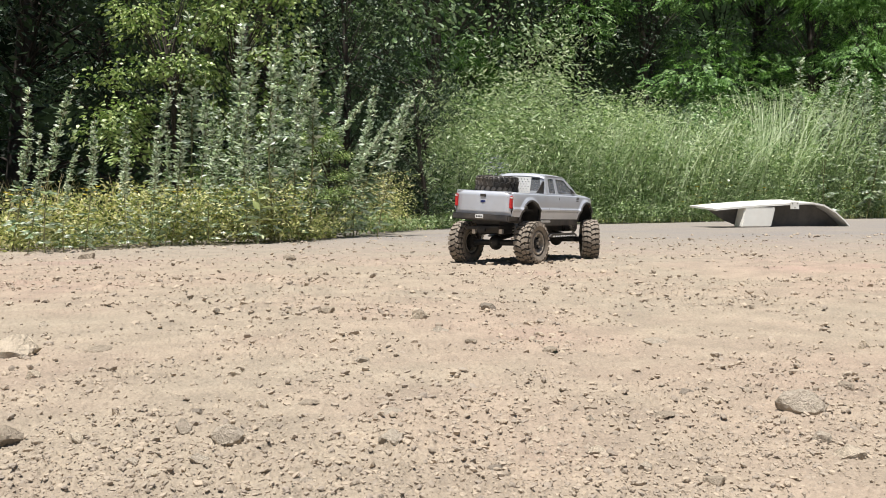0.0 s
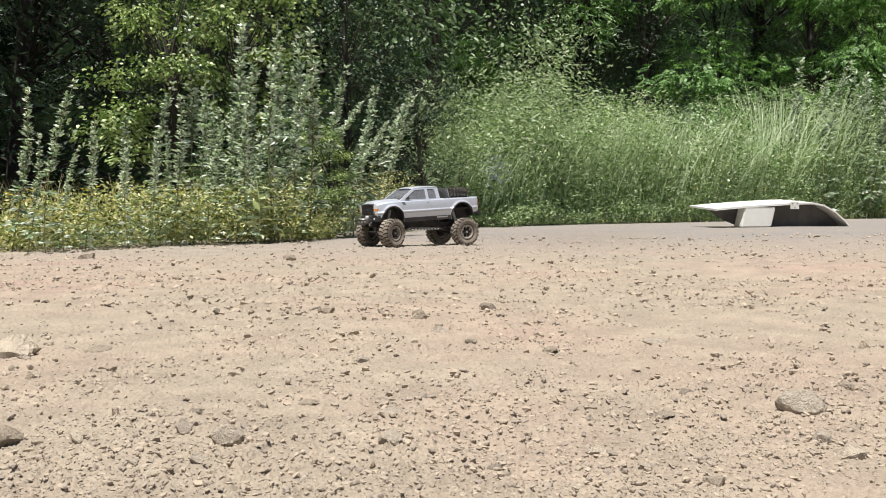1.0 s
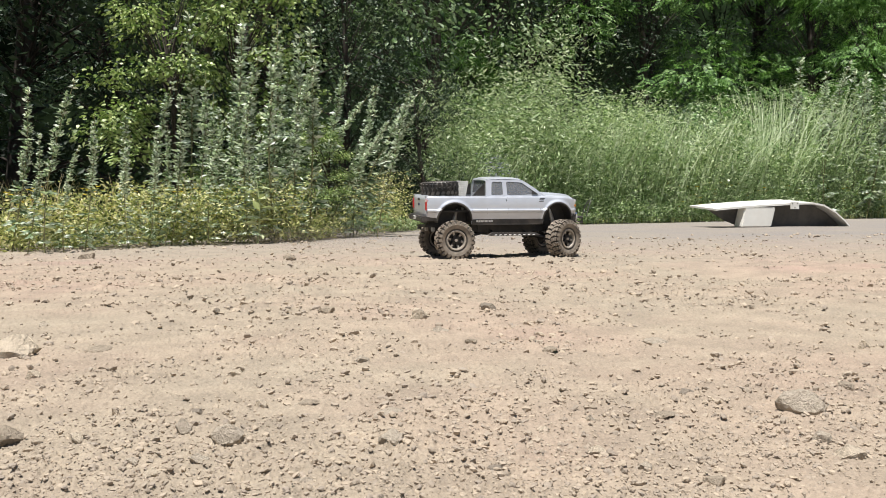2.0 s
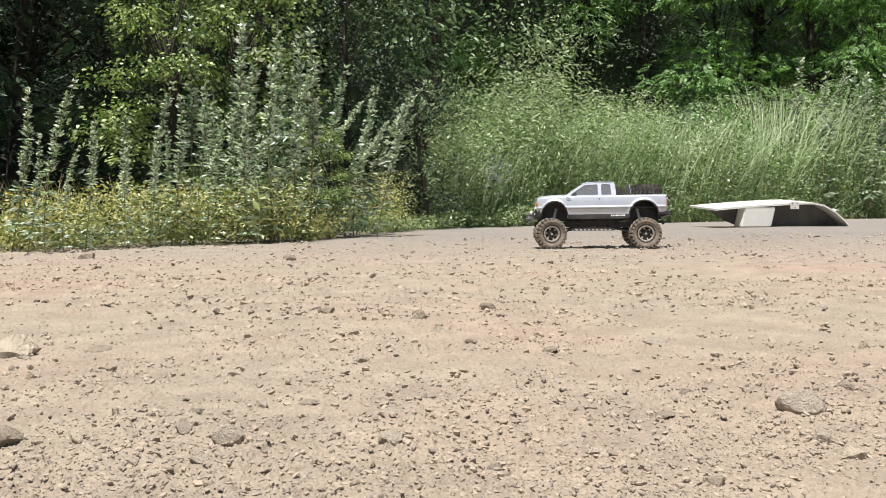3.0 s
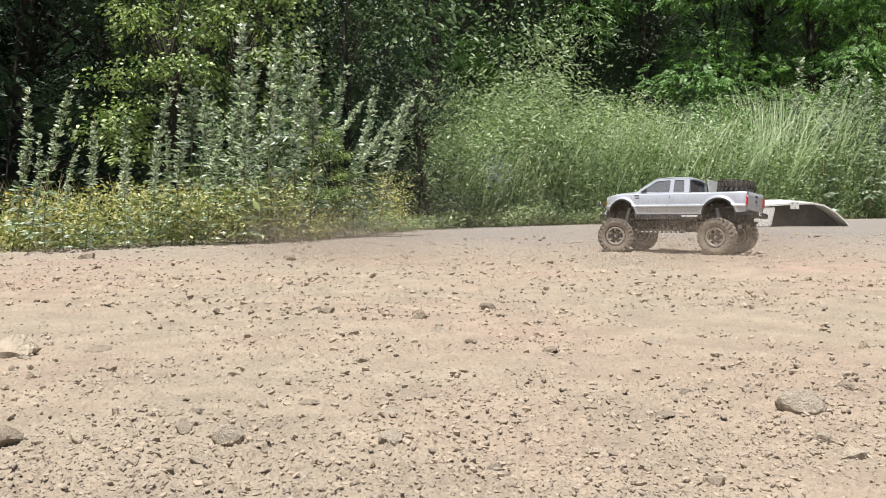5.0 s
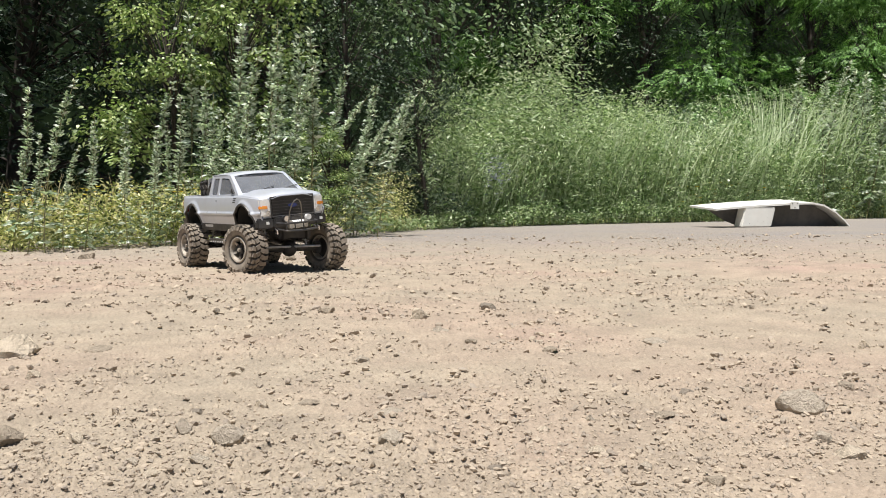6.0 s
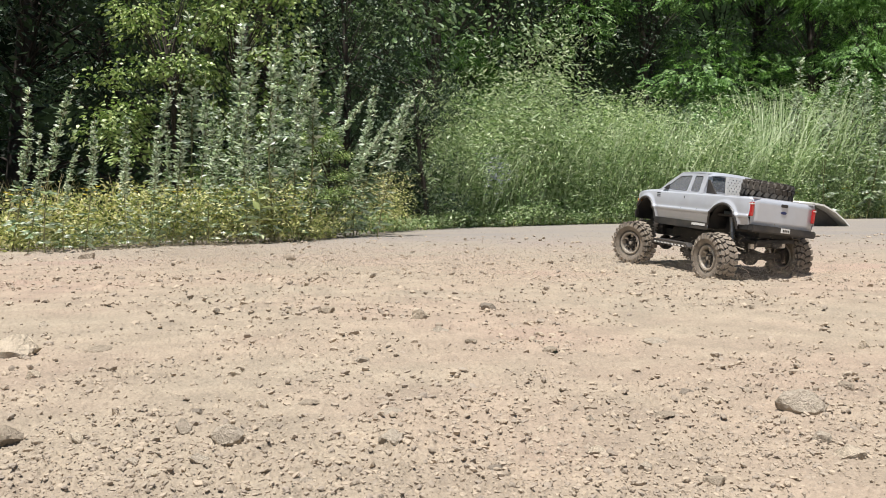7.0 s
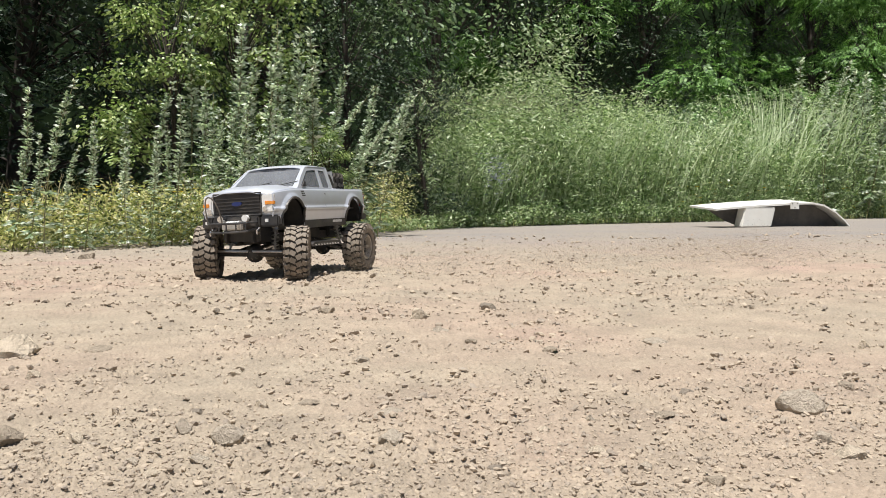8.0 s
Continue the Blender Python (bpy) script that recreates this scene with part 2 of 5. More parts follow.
# ---- stones that can be told apart ----
STONES = (
    (-0.416, 0.802, 0.0555, 0.55), (-0.031, 1.015, 0.0271, 0.65), (-0.006, 0.918, 0.0209, 0.4), (0.233, 0.545, 0.0288, 0.5), (0.213, 0.469, 0.0094, 0.75),
    (0.211, 0.433, 0.015, 0.55), (0.407, 0.81, 0.0108, 0.8), (-0.157, 0.498, 0.0106, 0.8), (-0.122, 0.469, 0.0181, 0.55), (-0.029, 0.467, 0.0143, 0.6),
    (-0.147, 0.417, 0.0089, 0.6), (-0.216, 0.487, 0.0104, 0.5), (-0.129, 0.432, 0.011, 0.4), (-0.067, 0.401, 0.0075, 0.55), (0.101, 0.416, 0.0067, 0.6),
    (0.082, 0.446, 0.0101, 0.5), (-0.125, 0.568, 0.0091, 0.6), (0.09, 0.515, 0.0076, 0.7), (-0.037, 0.537, 0.0193, 0.3), (-0.164, 0.436, 0.0076, 0.5),
    (-0.641, 1.232, 0.0181, 0.5), (-0.337, 0.684, 0.0119, 0.6), (-0.482, 1.009, 0.0162, 0.4), (0.215, 0.854, 0.0251, 0.3), (-0.072, 0.73, 0.0127, 0.6),
    (0.059, 0.491, 0.0066, 0.6), (-0.173, 0.683, 0.0128, 0.35),
)
DARK_STONES = (
    (-1.049, 2.484, 0.0531, 0.6), (-0.429, 2.349, 0.0346, 0.6), (0.058, 1.124, 0.027, 0.5), (-0.153, 1.111, 0.0267, 0.4), (-0.254, 0.482, 0.0161, 0.8),
    (0.026, 0.414, 0.0105, 0.5), (0.13, 0.396, 0.0121, 0.5), (0.1, 0.784, 0.0136, 0.5), (-0.302, 1.109, 0.0104, 0.8), (0.029, 0.852, 0.0148, 0.4),
    (0.14, 0.527, 0.0113, 0.4), (0.174, 0.601, 0.0121, 0.35), (0.295, 0.613, 0.0131, 0.5), (-0.093, 0.575, 0.0138, 0.4), (-0.162, 0.544, 0.0095, 0.5),
    (0.418, 1.139, 0.0153, 0.5), (-0.339, 0.821, 0.0219, 0.35),
)


def build_stones():
    pale = [stone_mesh("stone", 70 + k, ROCK, 0.6, 3) for k in range(5)]
    dark = [stone_mesh("stone", 90 + k, ROCK_DARK, 0.55, 3) for k in range(3)]
    rng = random.Random(8)
    for shapes, spots, label in ((pale, STONES, "pale weathered stone half sunk in dry earth"), (dark, DARK_STONES, "grey-brown stone lying on dry earth")):
        for k, (x, y, size, flat) in enumerate(spots):
            ob = new("stone", shapes[k % len(shapes)])
            z = float(height(np.array(x), np.array(y)))
            ob.matrix_world = pose(x, y, z + 0.17 * size * flat, rng.uniform(-10, 10), rng.uniform(-10, 10), rng.uniform(-35, 35)) @ Matrix.Diagonal((1.02 * size, size * rng.uniform(0.8, 1.1), size * flat * 2.5, 1))
            tagged(ob, label, "stone", "stones on the lot")


build_stones()

# ---- plants ----
EDGE_X = (-9.0, -3.0, -1.60, -1.11, -0.64, -0.52, -0.33, 0.27, 1.19, 2.86, 4.5, 6.5, 9.0, 18.0)
EDGE_Y = (1.0, 2.5, 3.03, 3.40, 3.89, 4.80, 5.80, 7.05, 8.19, 9.54, 10.8, 12.2, 13.5, 18.0)


def edge(x):
    """Where the bare earth ends and the weeds begin."""
    return np.interp(x, EDGE_X, EDGE_Y)


def tube(points, radii, sides=5):
    """A tapered stem through points: verts and triangles."""
    points = np.asarray(points, float)
    n = len(points)
    d = np.gradient(points, axis=0)
    d /= np.linalg.norm(d, axis=1, keepdims=True) + 1e-9
    ref = np.where(np.abs(d[:, 2:]) > 0.9, (1.0, 0, 0), (0, 0, 1.0))
    a = np.cross(d, ref)
    a /= np.linalg.norm(a, axis=1, keepdims=True) + 1e-9
    b = np.cross(d, a)
    ang = np.arange(sides) * 2 * np.pi / sides
    v = points[:, None] + np.asarray(radii)[:, None, None] * (np.cos(ang)[None, :, None] * a[:, None] + np.sin(ang)[None, :, None] * b[:, None])
    f = []
    for i in range(n - 1):
        for j in range(sides):
            p, q, r, s = i * sides + j, i * sides + (j + 1) % sides, (i + 1) * sides + (j + 1) % sides, (i + 1) * sides + j
            f += [(p, q, r), (p, r, s)]
    return v.reshape(-1, 3), np.array(f)


class Pile:
    """Collects pieces of one mesh."""
    def __init__(self):
        self.v, self.f, self.n = [], [], 0

    def add(self, v, f):
        self.v.append(v)
        self.f.append(np.asarray(f) + self.n)
        self.n += len(v)

    def leaves(self, pos, way, length, width, rng, flop=0.5):
        up = np.array([0, 0, 1.0]) + rng.normal(0, flop, (len(pos), 3))
        self.add(*stamp(LEAF_V, LEAF_F, frames_of(pos, way, up, length, width)))

    def mesh(self, name, mat, smooth=False):
        return fast_mesh(name, np.concatenate(self.v), np.concatenate(self.f), mat, smooth)


def mugwort(seed, tall, lean, dense=1.0):
    """A tall mugwort: ribbed stem, side shoots that end in pale flower spikes, leaves smaller upwards."""
    rng = np.random.default_rng(seed)
    root = new("mugwort_plant")
    stems, leaf = Pile(), Pile()
    t = np.linspace(0, 1, 14)
    bend = rng.uniform(-0.05, 0.05)
    spine = np.stack([lean * t ** 1.6 * tall + bend * np.sin(t * 3), rng.uniform(-0.08, 0.08) * t * tall, t * tall * (1 - 0.12 * abs(lean))], -1)
    stems.add(*tube(spine, 0.0042 * (1 - 0.8 * t) + 0.0006))

    def along(s):
        return np.stack([np.interp(s, t, spine[:, k]) for k in range(3)], -1)
    # leaves on the main stem: cut into narrow lobes, drooping low down
    count = int(46 * dense)
    s = rng.uniform(0.06, 0.9, count)
    pos, az = along(s), rng.uniform(0, 6.283, count)
    size = (0.075 * (1 - s) ** 0.8 + 0.016) * rng.uniform(0.7, 1.3, count)
    way = np.stack([np.cos(az), np.sin(az), rng.uniform(0.2, 0.9, count) - 0.9 * (1 - s)], -1)
    leaf.leaves(pos, way, size, size * 0.34, rng, 1.2)
    for side, at in ((-1, 0.3), (1, 0.3), (-1, 0.55), (1, 0.55)):
        a2 = az + side * 0.8
        leaf.leaves(pos + way * size[:, None] * at, np.stack([np.cos(a2), np.sin(a2), way[:, 2]], -1), size * 0.55, size * 0.2, rng, 1.2)
    # a narrow flowering top: short upright shoots crowded with small leaves
    for s0 in rng.uniform(0.42, 0.99, int(34 * dense)):
        az = rng.uniform(0, 6.283)
        length = (0.075 * (1 - s0) / 0.58 + 0.02) * rng.uniform(0.6, 1.25)
        u = np.linspace(0, 1, 4)
        out = np.array([np.cos(az), np.sin(az), 0]) * 0.4
        pts = along(np.array([s0])) + length * (u[:, None] * out + (u ** 1.2)[:, None] * np.array([lean * 0.5, 0, 0.85]))
        stems.add(*tube(pts, 0.0014 * (1 - u) + 0.0005, 3))
        m = int(7 + 95 * length)
        w = rng.uniform(0.1, 1, m)
        p = np.stack([np.interp(w, u, pts[:, j]) for j in range(3)], -1)
        a = rng.uniform(0, 6.283, m)
        size = (0.024 * (1 - w) + 0.014) * rng.uniform(0.7, 1.4, m)
        leaf.leaves(p, np.stack([np.cos(a), np.sin(a), rng.uniform(-0.1, 1.0, m)], -1), size, size * 0.45, rng, 1.5)
    child(new("stem", stems.mesh("stem", STEM)), root)
    child(new("foliage", leaf.mesh("foliage", MUGWORT)), root)
    return tagged(root, "tall grey-green mugwort with leafy flower spikes", "weed", "mugwort along the lot")


def plant_mugwort():
    kinds = [mugwort(10 + k, 1.0, (0.10, 0.04, 0.17, 0.07, 0.22, 0.5)[k], 1.0) for k in range(6)]
    rng = random.Random(3)
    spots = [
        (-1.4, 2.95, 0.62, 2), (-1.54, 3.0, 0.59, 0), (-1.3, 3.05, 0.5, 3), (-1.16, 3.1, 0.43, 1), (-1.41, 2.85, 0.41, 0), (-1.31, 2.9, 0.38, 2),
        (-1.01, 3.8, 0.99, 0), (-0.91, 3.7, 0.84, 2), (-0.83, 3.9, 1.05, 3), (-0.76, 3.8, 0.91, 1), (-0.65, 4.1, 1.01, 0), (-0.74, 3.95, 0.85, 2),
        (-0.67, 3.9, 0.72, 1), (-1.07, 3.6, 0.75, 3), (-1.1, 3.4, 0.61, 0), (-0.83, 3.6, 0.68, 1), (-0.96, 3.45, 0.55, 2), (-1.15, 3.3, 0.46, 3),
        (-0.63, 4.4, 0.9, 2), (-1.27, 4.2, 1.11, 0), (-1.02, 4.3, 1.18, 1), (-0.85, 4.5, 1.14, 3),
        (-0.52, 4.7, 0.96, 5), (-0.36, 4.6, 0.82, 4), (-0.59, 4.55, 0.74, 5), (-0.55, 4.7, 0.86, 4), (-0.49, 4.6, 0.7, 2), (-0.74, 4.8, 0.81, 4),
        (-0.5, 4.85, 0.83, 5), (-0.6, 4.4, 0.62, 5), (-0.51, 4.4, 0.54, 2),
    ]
    for k in range(6):       # more of the leaning clump
        spots.append((rng.uniform(-1.05, -0.72), rng.uniform(4.25, 4.6), rng.uniform(0.7, 0.95), (5, 4)[k % 2]))
    for k in range(9):       # shorter growth between the tall ones
        x = rng.uniform(-1.4, -0.75)
        spots.append((x, float(edge(x)) + rng.uniform(0.1, 0.5), rng.uniform(0.4, 0.72), k % 4))
    for k in range(34):      # far stand behind the ramp
        x = rng.uniform(4.3, 9)
        spots.append((x, float(edge(x)) + rng.uniform(-0.1, 0.7), rng.uniform(1.6, 2.2), rng.randrange(4)))
    for k in range(12):      # singles in the meadow
        x = rng.uniform(0.3, 4.5)
        spots.append((x, float(edge(x)) + rng.uniform(0.3, 2.0), rng.uniform(0.9, 1.4), rng.randrange(4)))
    used = set()
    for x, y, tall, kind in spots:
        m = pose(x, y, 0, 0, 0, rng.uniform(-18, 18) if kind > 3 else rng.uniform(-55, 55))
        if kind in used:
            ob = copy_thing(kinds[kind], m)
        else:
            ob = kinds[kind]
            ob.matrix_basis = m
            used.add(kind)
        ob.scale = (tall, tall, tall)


plant_mugwort()


def field(name, label, category, mat, spots, tall, leaves, size, seed, width=0.4, spread=0.06, low=0.15, rise=3.0):
    """Low bushy weeds, past counting: thin stalks set with small leaves."""
    rng = np.random.default_rng(seed)
    pile = Pile()
    x, y = spots
    n = len(x)
    h = tall * (low + (1 - low) * rng.uniform(0, 1, n) ** 1.4) * (1.0 + 0.9 * fbm(np.stack([x, y], -1) * rise, seed, 3))
    tilt = rng.normal(0, 0.16, (n, 2))
    k = leaves
    s = rng.uniform(0.05, 1, (n, k))
    pos = np.stack([x[:, None] + tilt[:, :1] * s * h[:, None] + rng.normal(0, spread, (n, k)) * (0.4 + s), y[:, None] + tilt[:, 1:] * s * h[:, None] + rng.normal(0, spread, (n, k)) * (0.4 + s), s * h[:, None]], -1).reshape(-1, 3)
    az = rng.uniform(0, 6.283, len(pos))
    way = np.stack([np.cos(az), np.sin(az), rng.uniform(-0.4, 1.1, len(pos))], -1)
    length = size * rng.uniform(0.5, 1.3, len(pos))
    pile.leaves(pos, way, length, length * width, rng, 1.1)
    return tagged(new(name, pile.mesh(name, mat)), label, category, kind="stuff")


def blades(name, label, mat, spots, tall, seed, wide=0.006):
    """Long arching grass blades, past counting."""
    rng = np.random.default_rng(seed)
    x, y = spots
    n = len(x)
    h = tall * rng.uniform(0.35, 1.0, n) * (1.0 + 0.45 * fbm(np.stack([x, y], -1) * 0.9, seed, 2))
    az = rng.uniform(0, 6.283, n)
    lean = np.abs(rng.normal(0.12, 0.2, n))
    bend = np.abs(rng.normal(0.12, 0.2, n))
    s = np.array([0, 0.35, 0.62, 0.82, 1.0])
    w = np.array([0.7, 1.0, 0.85, 0.55, 0.05])
    out = h[:, None] * (lean[:, None] * s + bend[:, None] * s ** 3)
    up = h[:, None] * (s - 0.45 * bend[:, None] * s ** 4)
    face = az + rng.normal(1.57, 0.5, n)
    c = np.stack([x[:, None] + np.cos(az)[:, None] * out, y[:, None] + np.sin(az)[:, None] * out, up], -1)
    half = np.stack([np.cos(face), np.sin(face), np.zeros(n)], -1)[:, None] * (w * wide)[None, :, None] * rng.uniform(0.6, 1.4, (n, 1, 1))
    v = np.stack([c - half, c + half], 2).reshape(-1, 3)
    f = np.array([(2 * i, 2 * i + 1, 2 * i + 3, 2 * i + 2) for i in range(4)])
    f = (f[None] + (np.arange(n) * 10)[:, None, None]).reshape(-1, 4)
    return tagged(new(name, fast_mesh(name, v, f, mat, True)), label, "grass", kind="stuff")


def strip(n, x0, x1, near, far, seed):
    rng = np.random.default_rng(seed)
    x = rng.uniform(x0, x1, n)
    return x, edge(x) + near + (far - near) * rng.uniform(0, 1, n) ** 1.3


def sow():
    field("low_weeds", "low yellow-green weeds in bloom along the lot", "weeds", LOW_LEAF, strip(900, -2.8, -0.25, -0.1, 0.45, 1), 0.31, 42, 0.020, 1, 0.42, 0.05)
    field("verge_weeds", "low weeds at the edge of the meadow", "weeds", MEADOW, strip(2000, -0.5, 9, -0.1, 0.7, 2), 0.7, 24, 0.036, 2, 0.4, 0.05)
    field("stand_foliage", "dense green weeds between the mugwort stems", "weeds", MUGWORT, strip(50, -1.55, -0.62, 0.1, 0.6, 3), 0.5, 44, 0.036, 3, 0.33, 0.07)
    field("meadow_weeds", "tall light-green meadow weeds", "weeds", MEADOW, strip(3000, 0.0, 10.5, 0.0, 2.4, 4), 2.25, 60, 0.055, 4, 0.3, 0.08, 0.4, 1.0)
    blades("tall_grass", "tall arching meadow grass", GRASS, strip(3600, 0.04, 7.5, 0.1, 2.6, 5), 2.15, 5, 0.0062)
    field("corner_weeds", "fresh green weeds where the meadow begins", "weeds", GRASS, strip(420, -0.12, 1.3, 0.2, 2.2, 14), 2.3, 56, 0.048, 14, 0.3, 0.08, 0.45, 1.0)
    blades("verge_grass", "short dry grass at the edge of the lot", LOW_LEAF, strip(2200, -0.5, 9.5, -0.12, 0.4, 6), 0.17, 6, 0.0022)
    # the shade under the trees is put into this leaf colour
    field("undergrowth", "undergrowth with tree shade put into its dark leaf colour", "undergrowth", SHADE_TONED_LEAF, strip(800, -6, 9, 1.5, 3.4, 9), 1.0, 46, 0.07, 9, 0.45, 0.12)
    blades("dry_stalks", "thin dry straw-coloured stalks among the weeds", STRAW, strip(420, -2.8, -0.3, -0.03, 0.6, 10), 0.42, 10, 0.0016)
    rng = np.random.default_rng(12)
    pile = Pile()
    for x, y, z in ((strip(420, -2.6, -0.6, 0.0, 0.5, 7)) + (0.22,), (strip(500, 2.5, 9.5, 0.0, 1.2, 8)) + (0.42,)):
        pos = np.stack([x, y, z * rng.uniform(0.3, 1.1, len(x))], -1)
        for k in range(5):
            a = k * 1.257 + rng.uniform(0, 0.5, len(x))
            size = (0.012 if z < 0.3 else 0.03) * rng.uniform(0.6, 1.2, len(x))
            pile.leaves(pos, np.stack([np.cos(a), np.sin(a), np.full(len(x), 0.4)], -1), size, size * 0.6, rng, 0.2)
    tagged(new("wild_flowers", pile.mesh("wild_flowers", FLOWER)), "small yellow wild flowers", "flowers", kind="stuff")


sow()


def pale_plant():
    """A pale broad-leaved plant going to seed among the low weeds."""
    rng = np.random.default_rng(33)
    root = new("pale_weed")
    stem, leaf = Pile(), Pile()
    t = np.linspace(0, 1, 8)
    stem.add(*tube(np.stack([0.012 * np.sin(3 * t), 0 * t, 0.27 * t], -1), 0.005 - 0.003 * t, 6))
    n = 15
    s = np.linspace(0.06, 0.98, n)
    a = np.arange(n) * 2.4 + rng.uniform(0, 0.5, n)
    size = 0.055 + 0.03 * np.sin(s * 3.1)
    leaf.leaves(np.stack([0.012 * np.sin(3 * s), 0 * s, 0.27 * s], -1), np.stack([np.cos(a), np.sin(a), rng.uniform(-0.5, 0.9, n)], -1), size, size * 0.42, rng, 0.5)
    child(new("stem", stem.mesh("stem", PALE_LEAF, True)), root)
    child(new("foliage", leaf.mesh("foliage", PALE_LEAF)), root)
    root.matrix_basis = pose(-0.80, 3.62, 0.0)
    tagged(root, "pale broad-leaved weed standing in the verge", "weed")


PALE_LEAF = mat_leaf("pale_leaf", ((0.45, 0.50, 0.27), (0.62, 0.65, 0.42)), 0.5, 0.3)
pale_plant()


def blue_flowers():
    """A patch of small violet-blue flowers in front of the meadow."""
    rng = np.random.default_rng(34)
    n = 130
    pile = Pile()
    pos = np.stack([rng.normal(0.44, 0.07, n), rng.normal(7.05, 0.08, n), np.abs(rng.normal(0.46, 0.09, n))], -1)
    for k in range(4):
        a = k * 1.57 + rng.uniform(0, 1, n)
        pile.leaves(pos, np.stack([np.cos(a), np.sin(a), np.full(n, 0.4)], -1), np.full(n, 0.016), np.full(n, 0.011), rng, 0.4)
    tagged(new("blue_flowers", pile.mesh("blue_flowers", BLUE_PETAL)), "small violet-blue wild flowers", "flowers", kind="stuff")


BLUE_PETAL = mat_leaf("blue_petal", ((0.22, 0.23, 0.36), (0.42, 0.43, 0.56)), 0.6)
blue_flowers()


def compound_leaf(pairs=6):
    """A feathered leaf: paired leaflets on one stalk, length 1 along x."""
    v, f = [], []
    for i in range(pairs):
        for side in (-1, 1):
            at = 0.22 + 0.7 * i / pairs
            m = frames_of(np.array([[at, 0, -0.12 * at * at]]), np.array([[0.45, side, -0.15]]), np.array([[0, 0.1 * side, 1.0]]), np.array([0.27]), np.array([0.14]))
            a, b = stamp(LEAF_V, LEAF_F, m)
            f.append(b + 4 * len(v))
            v.append(a)
    m = frames_of(np.array([[0.9, 0, -0.1]]), np.array([[1.0, 0, -0.2]]), np.array([[0, 0, 1.0]]), np.array([0.25]), np.array([0.13]))
    a, b = stamp(LEAF_V, LEAF_F, m)
    f.append(b + 4 * len(v))
    v.append(a)
    return np.concatenate(v), np.concatenate(f)


FEATHER = compound_leaf(5)


def tree(seed, tall, wide, mat, leaf_size, sprays, per_spray, label, feather=True, foot_of_crown=0.06):
    """A tree with a tapered trunk, limbs and a crown of many leaf sprays with gaps between."""
    rng = np.random.default_rng(seed)
    root = new("tree")
    wood, crown = Pile(), Pile()
    t = np.linspace(0, 1, 9)
    trunk = np.stack([0.05 * tall * np.sin(t * 2.5 + seed), 0.04 * tall * (np.cos(t * 2 + seed) - 1), t * tall * 0.85], -1)
    wood.add(*tube(trunk, 0.019 * tall * min(1.0, tall / 4) * (1 - 0.85 * t) + 0.004, 8))
    for k in range(sprays):
        s = rng.uniform(foot_of_crown, 1.0)
        az = rng.uniform(0, 6.283)
        r = wide * (0.45 + 0.55 * np.sin(np.pi * min(1, 0.2 + 0.75 * s))) * rng.uniform(0.55, 1.05)
        foot = np.array([np.interp(s * 0.8, t, trunk[:, j]) for j in range(3)])
        tip = np.array([np.cos(az) * r, np.sin(az) * r, s * tall * rng.uniform(0.92, 1.05) + 0.1])
        u = np.linspace(0, 1, 6)[:, None]
        arc = foot * (1 - u) + tip * u + np.array([0, 0, 0.08 * tall]) * u * (1 - u)
        wood.add(*tube(arc, 0.0024 * tall * (1 - u[:, 0]) + 0.0015, 4))
        # one clump: leaves shingled over a flattened dome, open underneath
        n = per_spray
        q = wide * rng.uniform(0.22, 0.40)
        d = rng.normal(0, 1, (n, 3))
        d[:, 2] = np.abs(d[:, 2]) * 0.9 - 0.35
        d /= np.linalg.norm(d, axis=1, keepdims=True)
        pos = tip + d * (q, q, 0.7 * q) * rng.uniform(0.6, 1.08, (n, 1)) * (1 + 0.25 * np.sin(3 * np.arctan2(d[:, 1], d[:, 0]) + seed + k))[:, None]
        way = d * (1, 1, 0.3) + rng.normal(0, 0.35, (n, 3)) - (0, 0, 0.45)
        size = leaf_size * rng.uniform(0.65, 1.25, n)
        up = d + (0, 0, 0.5) + rng.normal(0, 0.7, (n, 3))
        m = frames_of(pos, way, up, size, size if feather else size * 0.62)
        crown.add(*stamp(*(FEATHER if feather else (LEAF_V, LEAF_F) if mat == SHADE_TONED_LEAF else (ROUND_V, ROUND_F)), m))
    child(new("trunk", wood.mesh("trunk", SHADED_BARK, True)), root)
    child(new("crown", crown.mesh("crown", mat)), root)
    return tagged(root, label, "tree", "trees behind the lot")


